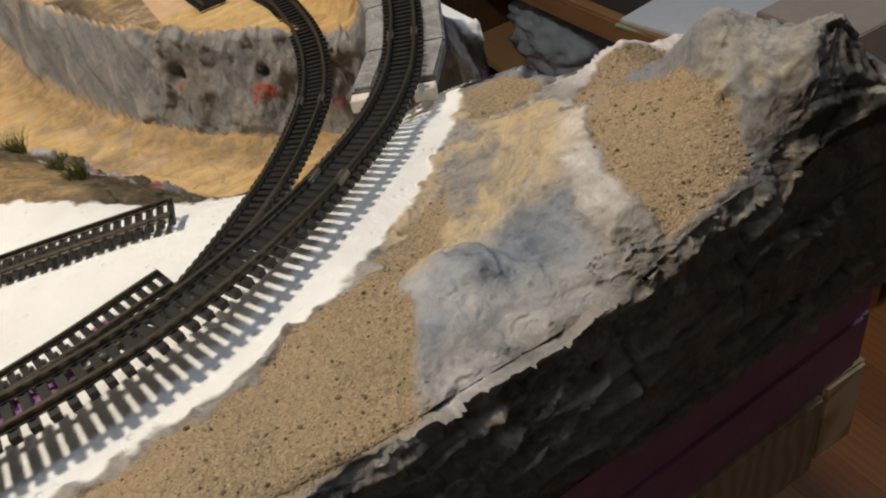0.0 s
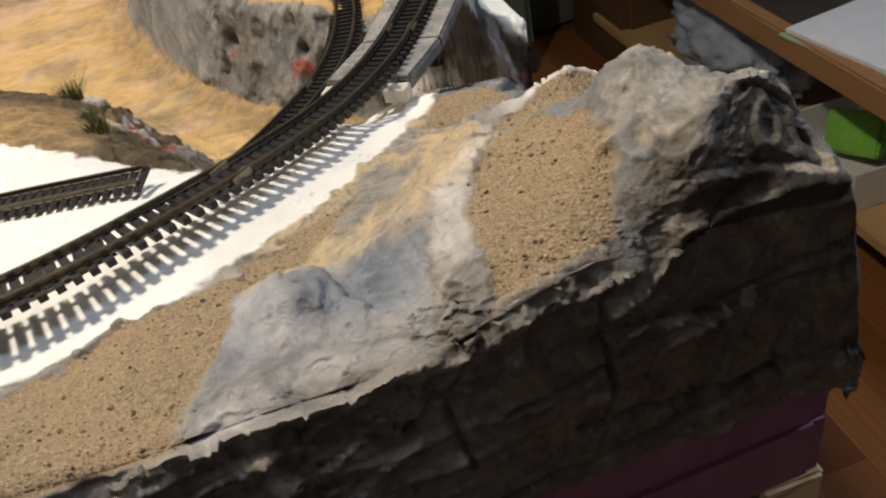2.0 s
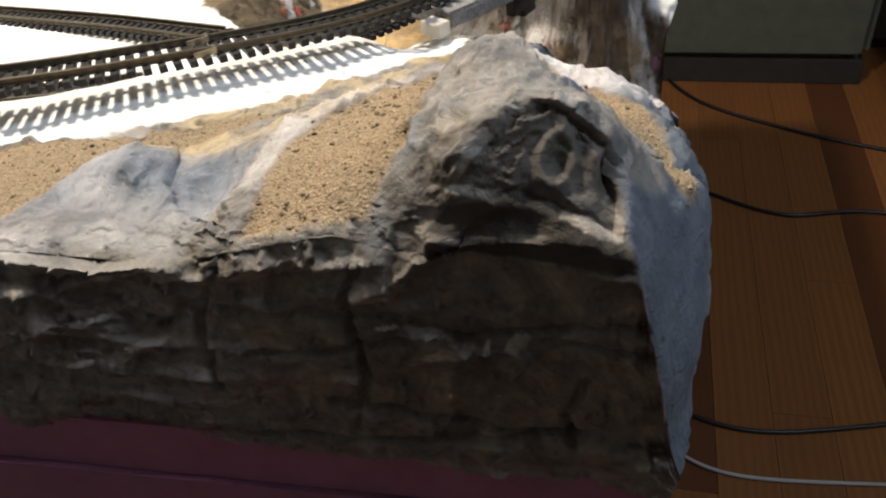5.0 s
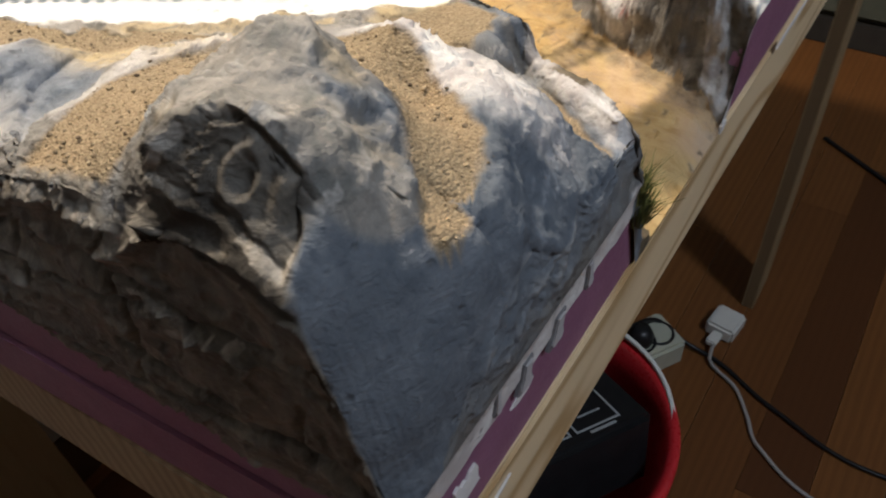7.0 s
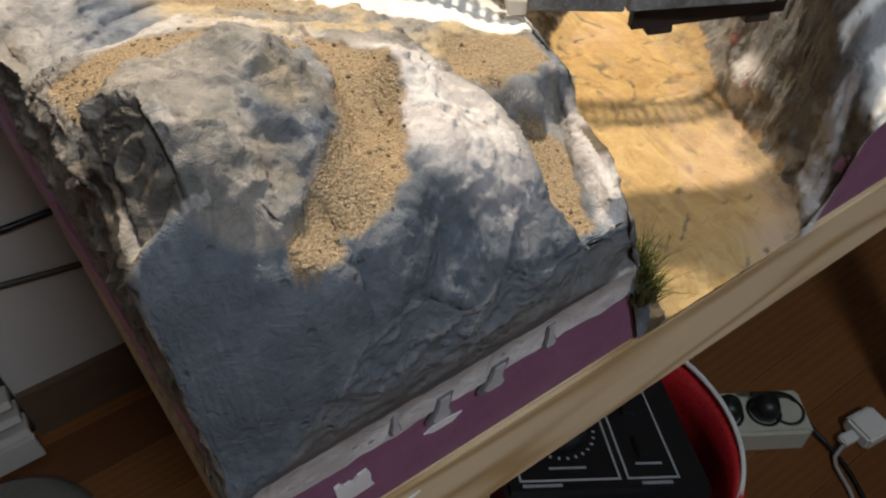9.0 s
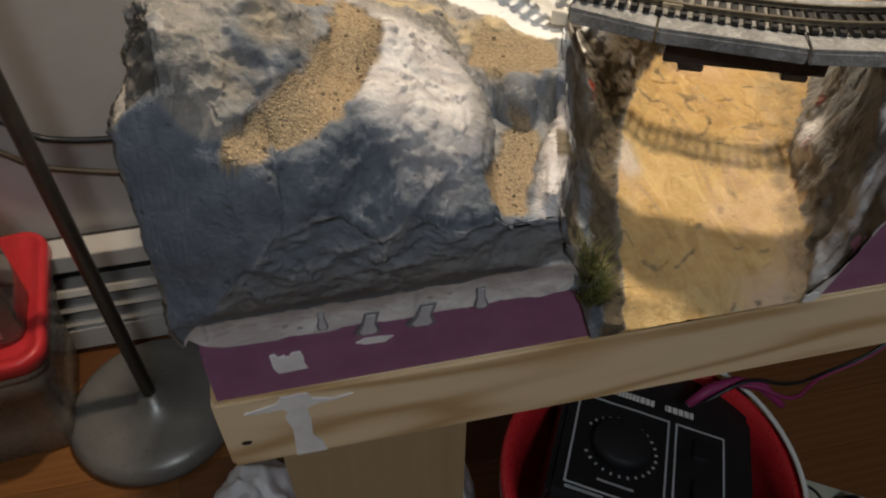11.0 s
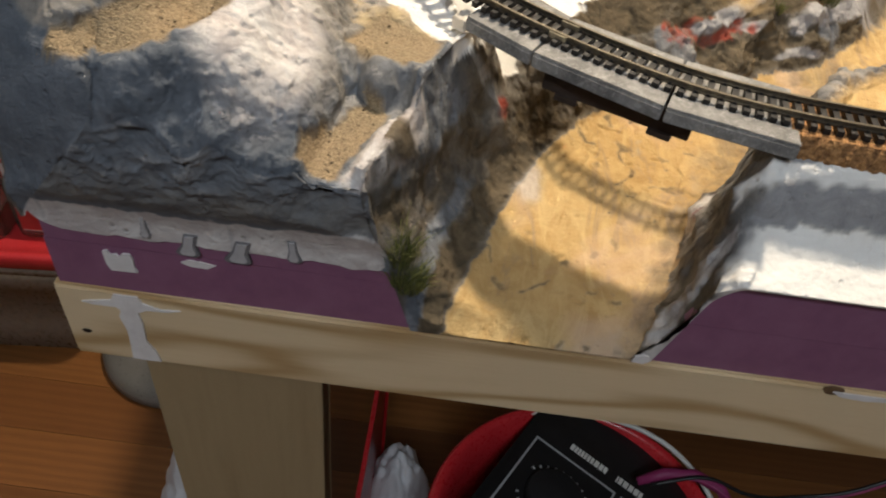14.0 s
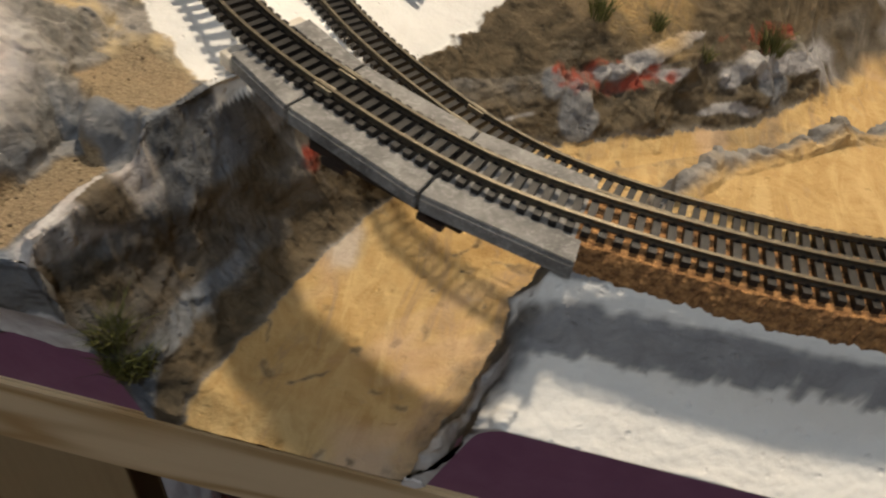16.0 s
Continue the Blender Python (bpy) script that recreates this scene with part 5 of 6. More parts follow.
def prism(corners, z0, z1, org):
    bm = bmesh.new()
    lo = [bm.verts.new((x - org[0], y - org[1], z0 - org[2])) for x, y in corners]
    hi = [bm.verts.new((x - org[0], y - org[1], z1 - org[2])) for x, y in corners]
    bm.faces.new(lo[::-1])
    bm.faces.new(hi)
    for i in range(len(lo)):
        j = (i + 1) % len(lo)
        bm.faces.new((lo[i], lo[j], hi[j], hi[i]))
    bmesh.ops.recalc_face_normals(bm, faces=bm.faces)
    return bm


ORG = (0.185, 0.06, 0.076)


def mixp(a, b, u):
    return (a[0] + (b[0] - a[0]) * u, a[1] + (b[1] - a[1]) * u)


for i in range(3):
    g = 0.012
    c = [mixp(SOUTH[i], SOUTH[i + 1], g), mixp(SOUTH[i], SOUTH[i + 1], 1 - g), mixp(NORTH[i], NORTH[i + 1], 1 - g), mixp(NORTH[i], NORTH[i + 1], g)]
    part("deck_section", prism(c, 0.0760, 0.0806, ORG), DECK, bridge, bevel=0.0004)
    # raised walkway boards beside the track
    for lo, hi in ((0.02, 0.26), (0.76, 0.97)):
        w = [mixp(c[0], c[3], lo), mixp(c[1], c[2], lo), mixp(c[1], c[2], hi), mixp(c[0], c[3], hi)]
        part("walkway", prism(w, 0.0806, 0.0814, ORG), DECK, bridge, bevel=0.0002)
for k, (a, b) in enumerate((((0.161, 0.0575), (0.208, 0.0380)), ((0.168, 0.0730), (0.214, 0.0530)))):
    dx, dy = b[0] - a[0], b[1] - a[1]
    L = math.hypot(dx, dy)
    m = pose(a[0] - ORG[0], a[1] - ORG[1], 0.0760 - ORG[2], 0, 0, math.degrees(math.atan2(dy, dx)))
    bm = boxed((0, 0.0, -0.0085), (L, 0.0035, 0.0), m)
    for u in (0.18, 0.82):
        box(bm, (L * u - 0.004, -0.001, -0.0105), (L * u + 0.004, 0.0045, -0.008), m)
    part("girder", bm, GIRDER, bridge, "dark brown girder", bevel=0.0003)
for c0, c1 in ((SOUTH[0], mixp(SOUTH[0], NORTH[0], 0.26)), (mixp(SOUTH[0], NORTH[0], 0.76), NORTH[0])):
    back_ = [(p[0] - 0.0045, p[1] + 0.0030) for p in (c1, c0)]
    part("end_cap", prism([c0, c1, *back_], 0.0745, 0.0792, ORG), CAP, bridge, "pale unpainted end block", bevel=0.0003)

# cork roadbed under line A east of the bridge
CORK = Mat("cork", 0.9)
_f, _g = CORK.voronoi(700), CORK.noise(420, 4, 0.7)
CORK.colour(CORK.mix(CORK.ramp(_g, (0.35, 0.0), (0.68, 1.0)), (0.15, 0.07, 0.028), (0.52, 0.27, 0.10)))
CORK.bump(CORK.math("ADD", _f, _g), 0.8, 0.0012)
_p = np.array([p for p in curve_points(LINE_A, 0.001) if p[0] > 0.2365])
_t = np.gradient(_p, axis=0)
_n = np.stack([-_t[:, 1], _t[:, 0]], 1)
_n /= np.linalg.norm(_n, axis=1, keepdims=True)


def rough(p, k):
    return 0.0011 * noise.noise(Vector((p[0] * 520, k * 3.7, 0)))


bm = bmesh.new()
_rings = []
for p, q in zip(_p, _n):
    jit = 0.0005 * noise.noise(Vector((p[0] * 400, 0, 0)))
    _rings.append([bm.verts.new((p[0] + q[0] * s - _p[0][0], p[1] + q[1] * s - _p[0][1], z)) for s, z in ((-0.0128 + jit, 0.0715), (-0.0124 + rough(p, 1), 0.0742), (-0.0117 + rough(p, 2), 0.0764), (-0.0110 + rough(p, 3), 0.0786), (-0.0100 + rough(p, 4), 0.0808), (0.0100, 0.0808), (0.0140, 0.0715))])
for a, b in zip(_rings, _rings[1:]):
    for k in range(6):
        bm.faces.new((a[k], a[k + 1], b[k + 1], b[k]))
bm.faces.new(_rings[0])
bm.faces.new(_rings[-1])
bmesh.ops.recalc_face_normals(bm, faces=bm.faces)
cork = part("cork_roadbed", bm, CORK.m, None)
cork.location = (_p[0][0], _p[0][1], 0)
tagged(cork, "crumbly brown cork strip under the track", "roadbed")

# ---------------------------------------------------------------- sand grains and grass
PEB = Mat("pebble", 0.8)
PEB.colour(PEB.mix(PEB.n.new("ShaderNodeNewGeometry").outputs["Random Per Island"], (0.07, 0.045, 0.026), (0.42, 0.32, 0.19)))


def scatter_pebbles():
    xs, ys, top, sand, plaster = GRID
    rng = np.random.default_rng(4)
    ico = bmesh.new()
    bmesh.ops.create_icosphere(ico, subdivisions=1, radius=1.0)
    iv = np.array([v.co[:] for v in ico.verts])
    fi = np.array([[v.index for v in f.verts] for f in ico.faces])
    ico.free()
    V, F, n = [], [], 0
    while n < 5600:
        i, j = rng.integers(0, 250), rng.integers(0, len(ys) - 1)
        if rng.random() > sand[j, i]:
            continue
        r = 0.00010 + 0.0005 * rng.random() ** 16 + 0.00012 * rng.random() ** 2
        p = top[j, i] + np.array([rng.normal() * 0.0004, rng.normal() * 0.0004, r * 0.2])
        s = rng.uniform(0.7, 1.2, 3) * np.array([1.1, 1.1, 0.8])
        q = (iv * rng.uniform(0.85, 1.15, (len(iv), 1)) * s) * r
        a = rng.uniform(0, math.tau)
        q = q @ np.array([[math.cos(a), -math.sin(a), 0], [math.sin(a), math.cos(a), 0], [0, 0, 1]])
        F.append(fi + len(iv) * n)
        V.append(q + p)
        n += 1
    me = bpy.data.meshes.new("sand_grains")
    me.from_pydata(np.vstack(V).tolist(), [], np.vstack(F).tolist())
    me.materials.append(PEB.m)
    return tagged(new("sand_grains", me), "loose sand grains and small pebbles on the hill", "sand", "", "stuff")


scatter_pebbles()
GRASS = Mat("static_grass", 0.7)
GRASS.colour(GRASS.mix(GRASS.n.new("ShaderNodeNewGeometry").outputs["Random Per Island"], (0.045, 0.06, 0.012), (0.20, 0.20, 0.06)))


def tuft(x, y, z, r, h, n, seed):
    rng = np.random.default_rng(seed)
    V, F = [], []
    for i in range(n):
        a, d = rng.uniform(0, math.tau), r * math.sqrt(rng.random())
        px, py = d * math.cos(a), d * math.sin(a)
        lean = rng.normal(0, 0.35, 2) + np.array([px, py]) / r * 0.35
        hh, w = h * rng.uniform(0.5, 1.1), 0.00016
        b = rng.uniform(0, math.tau)
        wx, wy = w * math.cos(b), w * math.sin(b)
        k = len(V)
        V += [(px - wx, py - wy, -0.001), (px + wx, py + wy, -0.001), (px + lean[0] * hh * 0.4 + wx * 0.8, py + lean[1] * hh * 0.4 + wy * 0.8, hh * 0.6), (px + lean[0] * hh * 0.4 - wx * 0.8, py + lean[1] * hh * 0.4 - wy * 0.8, hh * 0.6), (px + lean[0] * hh, py + lean[1] * hh, hh)]
        F += [(k, k + 1, k + 2, k + 3), (k + 3, k + 2, k + 4)]
    me = bpy.data.meshes.new("grass_tuft")
    me.from_pydata(V, [], F)
    me.materials.append(GRASS.m)
    ob = new("grass_tuft", me)
    ob.location = (x, y, z)
    return tagged(ob, "small dry green tuft of model grass", "grass", "grass tufts", "stuff")


for k, (x, y, r, h, n) in enumerate(((0.1215, 0.0065, 0.0045, 0.013, 260), (0.1255, 0.0055, 0.0042, 0.012, 240), (0.1235, 0.0045, 0.0038, 0.010, 180), (0.1275, 0.0080, 0.0035, 0.009, 140))):
    tuft(x, y, ground_z(x, y), r, h, n, k + 11)
tuft(0.315, 0.224, ground_z(0.315, 0.224), 0.005, 0.012, 220, 3)
tuft(0.237, 0.199, ground_z(0.237, 0.199), 0.004, 0.010, 160, 4)
tuft(0.262, 0.207, ground_z(0.262, 0.207), 0.003, 0.007, 120, 5)
tuft(0.285, 0.205, ground_z(0.285, 0.205), 0.0025, 0.006, 80, 6)

# ---------------------------------------------------------------- the room
WALL = plain("beige_wall_paint", (0.46, 0.43, 0.39), (0.52, 0.49, 0.45), 4, 0.8, 0, 0.1, 0.001)
CEILING = plain("ceiling_paint", (0.62, 0.60, 0.57), (0.68, 0.66, 0.63), 4, 0.9)
X0, X1, Y0, Y1 = -1.7, 1.95, -2.1, 0.72


def flat(name, lo, hi, mat, label, category):
    return tagged(part(name, boxed(lo, hi), mat), label, category, "", "structure")


flat("wall_north", (X0, Y1, FLOOR), (X1, Y1 + 0.1, CEIL), WALL, "plain beige painted wall", "wall")
flat("wall_south", (X0, Y0 - 0.1, FLOOR), (X1, Y0, CEIL), WALL, "plain beige painted wall", "wall")
flat("wall_west", (X0 - 0.1, Y0 - 0.1, FLOOR), (X0, Y1 + 0.1, CEIL), WALL, "plain beige painted wall", "wall")
flat("wall_east", (X1, Y0 - 0.1, FLOOR), (X1 + 0.1, Y1 + 0.1, CEIL), plain("olive_wall", (0.10, 0.105, 0.075), (0.13, 0.13, 0.095), 5, 0.8), "dark olive painted wall", "wall")
flat("ceiling", (X0 - 0.1, Y0 - 0.1, CEIL), (X1 + 0.1, Y1 + 0.1, CEIL + 0.08), CEILING, "plain off-white ceiling", "ceiling")
flat("floor", (X0 - 0.1, Y0 - 0.1, FLOOR - 0.06), (X1 + 0.1, Y1 + 0.1, FLOOR - 0.012), plain("subfloor", (0.05, 0.03, 0.015), (0.08, 0.05, 0.03), 10, 0.9), "dark floor under the boards", "floor")

PLANK = Mat("varnished_floor", 0.32)
_v = PLANK.vec((2.0, 30, 30))
_r = PLANK.random()
_fib = PLANK.noise(9.0, 6, 0.7, PLANK.vec((2.2, 70, 70)))
_ring = PLANK.wave(0.8, 6.0, 3.0, _v, "Y")
_c = PLANK.mix(PLANK.ramp(PLANK.math("ADD", PLANK.math("MULTIPLY", _ring, 0.18), PLANK.math("MULTIPLY", _fib, 0.75)), (0.3, 0.0), (0.8, 1.0)), (0.235, 0.097, 0.028), (0.135, 0.048, 0.013))
PLANK.colour(PLANK.mix(PLANK.ramp(_r, (0.0, 0.0), (0.75, 0.25), (0.9, 0.8)), _c, (0.075, 0.026, 0.010)))
PLANK.roughness(PLANK.ramp(_fib, (0.3, 0.28), (0.7, 0.42)))
PLANK.bump(_fib, 0.15, 0.0004)

# ---------------------------------------------------------------- things on and along the floor
GREY = plain("grey_enamel", (0.17, 0.165, 0.15), (0.21, 0.20, 0.185), 30, 0.35, 0.3, 0.05, 0.0002)
STEEL = plain("dull_steel", (0.13, 0.12, 0.10), (0.17, 0.155, 0.13), 60, 0.35, 0.7)
lampst = base("floor_lamp", (-0.232, 0.535, FLOOR), "grey floor lamp with a round domed base and thin pole", "lamp")
part("lamp_base", lathe([(0.0, 0.0), (0.113, 0.0), (0.120, 0.006), (0.119, 0.018), (0.107, 0.030), (0.080, 0.036), (0.020, 0.040), (0.016, 0.052), (0.0, 0.052)], 64), GREY, lampst, "", True)
TOP = KEY[2] - FLOOR
part("pole", tube([(0, 0, 0.045), (0, 0, 0.5), (0, 0, 1.2), (0, 0, TOP + 0.02), (0.06, 0, TOP + 0.10), (0.25, -0.005, TOP + 0.16), (0.44, -0.012, TOP + 0.15), (0.505, -0.015, TOP + 0.10)], 0.0095, 14), STEEL, lampst, "", True)
# arm and shade are unseen additions; the deep shade narrows the bulb's cone
sh = lathe([(0.018, 0.105), (0.03, 0.10), (0.075, 0.045), (0.105, -0.075), (0.103, -0.075), (0.072, 0.043), (0.028, 0.096), (0.016, 0.10)], 48)
bmesh.ops.translate(sh, vec=(KEY[0] + 0.232, KEY[1] - 0.535, TOP), verts=sh.verts)
part("shade", sh, GREY, lampst, "", True)

HEAT = plain("heater_enamel", (0.50, 0.47, 0.43), (0.56, 0.53, 0.49), 12, 0.5)
DARK = plain("dark_gap", (0.02, 0.018, 0.015), (0.035, 0.03, 0.026), 40, 0.8)
heater = base("baseboard_heater", (-1.75, Y1, FLOOR), "beige baseboard heater with long slots along the wall", "heater")
slab("back_panel", (0, -0.012, 0.015), (1.6, -0.001, 0.20), DARK, heater)
for z, t, o in ((0.175, 0.03, 0.05), (0.128, 0.012, 0.055), (0.096, 0.012, 0.055), (0.064, 0.012, 0.055)):
    bm = boxed((0, -o, z), (1.6, -0.012, z + t))
    bmesh.ops.rotate(bm, cent=(0, -o, z), matrix=Matrix.Rotation(radians(-18 if t < 0.02 else 0), 3, "X"), verts=bm.verts)
    part("louver", bm, HEAT, heater, bevel=0.001)
slab("front_foot", (0, -0.055, 0.012), (1.6, -0.045, 0.055), HEAT, heater)
base_n = tagged(part("baseboard", boxed((-0.149, Y1 - 0.012, FLOOR), (X1, Y1 - 0.001, FLOOR + 0.09)), plain("dark_skirting", (0.10, 0.06, 0.035), (0.14, 0.085, 0.05), 20, 0.6)), "dark brown skirting board", "baseboard", "", "structure")

RED = plain("red_plastic", (0.46, 0.016, 0.022), (0.54, 0.026, 0.032), 40, 0.32, 0, 0.05, 0.0003, 0.5)
REDLID = plain("red_lid_plastic", (0.50, 0.025, 0.03), (0.56, 0.035, 0.04), 40, 0.35, 0, 0.05, 0.0003, 0.5)
BLACK = plain("black_plastic", (0.008, 0.008, 0.009), (0.014, 0.014, 0.015), 80, 0.4, 0, 0.1, 0.0002)
LINEW = plain("grey_print", (0.34, 0.35, 0.36), (0.40, 0.41, 0.42), 100, 0.6)
WHITEP = plain("white_plastic", (0.66, 0.65, 0.61), (0.72, 0.71, 0.67), 40, 0.4)
bucket = base("bucket", (0.270, 0.112, FLOOR), "round red plastic bucket holding a power pack", "bucket")
RIM = -0.365 - FLOOR
part("tub", lathe([(0.0, 0.004), (0.088, 0.004), (0.094, 0.0), (0.100, 0.01), (0.113, RIM - 0.03), (0.120, RIM - 0.026), (0.1205, RIM - 0.004), (0.117, RIM), (0.111, RIM - 0.004), (0.105, RIM - 0.03), (0.091, 0.014), (0.0, 0.010)], 72), RED, bucket, "", True)
part("handle", tube([(0.116 * math.cos(a), 0.116 * math.sin(a) + 0.004 * math.sin(a * 3), RIM - 0.005 + 0.012 * math.sin(a + 1.2)) for a in np.linspace(-1.2, 1.9, 40)], 0.0022, 8), WHITEP, bucket, "white wire handle", True)

# power pack, propped in the bucket with its dial upwards
pack = base("power_pack", (0.262, 0.118, -0.345), "black model train power pack with a round dial", "power pack")
pack.matrix_world = pose(0.274, 0.120, -0.352, 12, -6, 150) @ Matrix.Scale(1.2, 4)
slab("case", (-0.066, -0.096, -0.060), (0.066, 0.056, 0.0), BLACK, pack, 0.004)


def frame_bars(x0, y0, x1, y1, w, z):
    bm = bmesh.new()
    for lo, hi in (((x0, y0), (x1, y0 + w)), ((x0, y1 - w), (x1, y1)), ((x0, y0 + w), (x0 + w, y1 - w)), ((x1 - w, y0 + w), (x1, y1 - w))):
        box(bm, (lo[0], lo[1], z), (hi[0], hi[1], z + 0.0004))
    return bm


part("printed_frame", frame_bars(-0.008, -0.034, 0.056, 0.046, 0.0014, 0.0001), LINEW, pack, "grey printed outline round the dial")
part("printed_frame", frame_bars(-0.046, -0.034, -0.012, 0.046, 0.0014, 0.0001), LINEW, pack, "grey printed outline round the switches")
part("dial", lathe([(0.0, 0.008), (0.017, 0.008), (0.0190, 0.0065), (0.0198, 0.0), (0.0, 0.0)], 40, Matrix.Translation((0.024, 0.004, 0.0004))), plain("matt_black", (0.007, 0.007, 0.008), (0.012, 0.012, 0.013), 80, 0.65), pack, "black speed dial", True)
bm = bmesh.new()
for k in range(24):
    a = math.radians(-60 + k * 300 / 23)
    box(bm, (-0.0007, 0.0235, 0.0001), (0.0007, 0.0255, 0.0005), pose(0.024, 0.004, 0, 0, 0, math.degrees(a)))
part("dial_scale", bm, LINEW, pack, "ring of grey dial marks")
for k, y in enumerate((0.022, -0.014)):
    slab("switch", (-0.034, y - 0.008, 0.0), (-0.024, y + 0.008, 0.004), BLACK, pack, 0.001)
for x0, x1, y, w in ((0.004, 0.034, -0.0455, 0.0055), (-0.024, -0.004, -0.0455, 0.0055), (0.030, 0.055, 0.0490, 0.0022), (-0.04, -0.02, 0.0490, 0.0022), (0.012, 0.036, 0.036, 0.0016), (-0.038, -0.02, 0.034, 0.0016)):
    bm = bmesh.new()
    u = x0
    rng = random.Random(int(x0 * 9999) + 5)
    while u < x1 - 0.001:
        step = rng.uniform(0.0018, 0.0034) * w / 0.0055 * 1.3
        box(bm, (u, y - w / 2, 0.0001), (min(u + step * 0.8, x1), y + w / 2, 0.0005))
        u += step
    part("lettering_bar", bm, WHITEP if w > 0.004 else LINEW, pack, "pale printed bar")

MAG = plain("magenta_tape", (0.22, 0.02, 0.09), (0.28, 0.03, 0.12), 60, 0.5)
for k, z in enumerate((-0.340, -0.346)):
    w = base("wire", (0, 0, 0), "thin wire from the power pack over the bucket", "wire", "wires from the power pack")
    pts = curve_points([(0.325, 0.150 + 0.01 * k, z), (0.365, 0.155, z + 0.012), (0.40, 0.150 - 0.01 * k, z + 0.004), (0.44, 0.158, z - 0.005), (0.50, 0.165, z + 0.02), (0.60, 0.2, z + 0.1), (0.7, 0.3, z + 0.25)], 0.006)
    part("strand", tube(pts.tolist(), 0.0016, 7), (BLACK, MAG)[k], w, "", True)
tape = base("tape_strip", (0.345, 0.158, -0.345), "magenta tape wrapped round the wires", "tape")
part("strip", tube([(-0.03, -0.004, 0.0), (-0.01, 0.002, 0.006), (0.015, 0.004, 0.008), (0.035, -0.004, 0.006), (0.048, -0.02, -0.004)], [0.0035, 0.005, 0.0045, 0.005, 0.003], 9), MAG, tape, "", True)

# power strip with plugs and a charger
STRIP = plain("cream_plastic", (0.44, 0.45, 0.36), (0.50, 0.50, 0.41), 40, 0.45)
strip = base("power_strip", (0.640, 0.135, FLOOR), "cream power strip with round sockets on the floor", "power strip")
strip.matrix_world = pose(0.655, 0.155, FLOOR, 0, 0, -32)
slab("housing", (-0.16, -0.034, 0.0), (0.085, 0.034, 0.048), STRIP, strip, 0.005)
for x in (-0.13, -0.078, -0.026, 0.026, 0.058):
    part("socket", lathe([(0.0, 0.040), (0.019, 0.040), (0.0195, 0.0485), (0.023, 0.0492), (0.024, 0.048), (0.0, 0.047)], 28, Matrix.Translation((x, 0, 0))), BLACK, strip, "black round socket", True)
for x in (-0.026, 0.026):
    plug = base("plug", (0, 0, 0), "black plug pushed into the power strip", "plug", "plugs in the strip")
    plug.matrix_world = strip.matrix_world @ pose(x, 0, 0.049)
    part("body", lathe([(0.0, 0.0), (0.018, 0.0), (0.019, 0.012), (0.013, 0.026), (0.0, 0.028)], 24), BLACK, plug, "", True)
charger = base("charger", (0.78, 0.055, FLOOR), "white cube phone charger lying on the floorboards", "charger")
charger.matrix_world = pose(0.800, 0.050, FLOOR, 0, 0, -8)
slab("body", (-0.024, -0.022, 0.0), (0.024, 0.022, 0.026), WHITEP, charger, 0.004)
slab("usb_plug", (-0.05, -0.008, 0.008), (-0.0241, 0.008, 0.018), WHITEP, charger, 0.002)
CABW = plain("grey_cable", (0.34, 0.32, 0.30), (0.40, 0.38, 0.36), 40, 0.5)


def cable(points, r, mat, label):
    ob = base("cable", tuple(points[0]), label, "cable", "cables")
    pts = curve_points(points, 0.012) - np.array(points[0])
    part("sheath", tube(pts.tolist(), r, 8), mat, ob, "", True)


F = FLOOR + 0.004
cable([(0.750, 0.052, F + 0.010), (0.722, 0.045, F + 0.004), (0.700, 0.0, F), (0.66, -0.03, F), (0.62, -0.06, F), (0.58, -0.16, F), (0.60, -0.4, F)], 0.0028, CABW, "pale grey charging cable on the floor")
cable([(0.66, 0.16, F + 0.078), (0.72, 0.135, F + 0.05), (0.735, 0.09, F + 0.01), (0.73, 0.03, F), (0.69, -0.06, F), (0.66, -0.2, F), (0.72, -0.45, F)], 0.0032, BLACK, "black cable trailing over the floorboards")
cable([(1.85, 0.0, F), (1.62, -0.12, F), (1.50, -0.3, F), (1.42, -0.5, F), (1.3, -0.9, F)], 0.004, BLACK, "black cable lying across the floor")
cable([(1.35, 0.04, F), (1.24, -0.14, F), (1.18, -0.28, F), (1.2, -0.46, F), (1.1, -0.8, F)], 0.004, BLACK, "black cable lying across the floor")
cable([(-0.62, Y1 - 0.008, -0.02), (-0.42, Y1 - 0.006, -0.27), (-0.32, Y1 - 0.006, -0.375), (-0.22, Y1 - 0.006, -0.42), (0.2, Y1 - 0.006, -0.43)], 0.0045, BLACK, "black cable along the wall")
cable([(-0.64, Y1 - 0.008, -0.06), (-0.45, Y1 - 0.006, -0.31), (-0.34, Y1 - 0.006, -0.42), (-0.24, Y1 - 0.006, -0.47), (0.2, Y1 - 0.006, -0.56)], 0.004, plain("brown_cable", (0.05, 0.035, 0.02), (0.07, 0.05, 0.03), 60, 0.5), "brown cable along the wall")


def crumpled(name, place, size, mat, label, category, seed, sharp=0.35):
    """A soft crumpled body."""
    bm = bmesh.new()
    bmesh.ops.create_icosphere(bm, subdivisions=5, radius=1.0)
    for v in bm.verts:
        p = v.co.normalized()
        q = p * 1.6 + Vector((seed, seed * 2, 0))
        k = 1 + sharp * (1 - 2 * abs(noise.noise(q * 1.3))) * 0.6 + sharp * 0.5 * (1 - 2 * abs(noise.noise(q * 3.1))) + sharp * 0.12 * noise.noise(q * 8)
        v.co = Vector((p.x * size[0], p.y * size[1], max(p.z, -0.75) * size[2])) * k
    z = min(v.co.z for v in bm.verts)
    bmesh.ops.translate(bm, vec=(0, 0, -z), verts=bm.verts)
    ob = part(name, bm, mat, None, "", True)
    ob.location = place
    return tagged(ob, label, category)


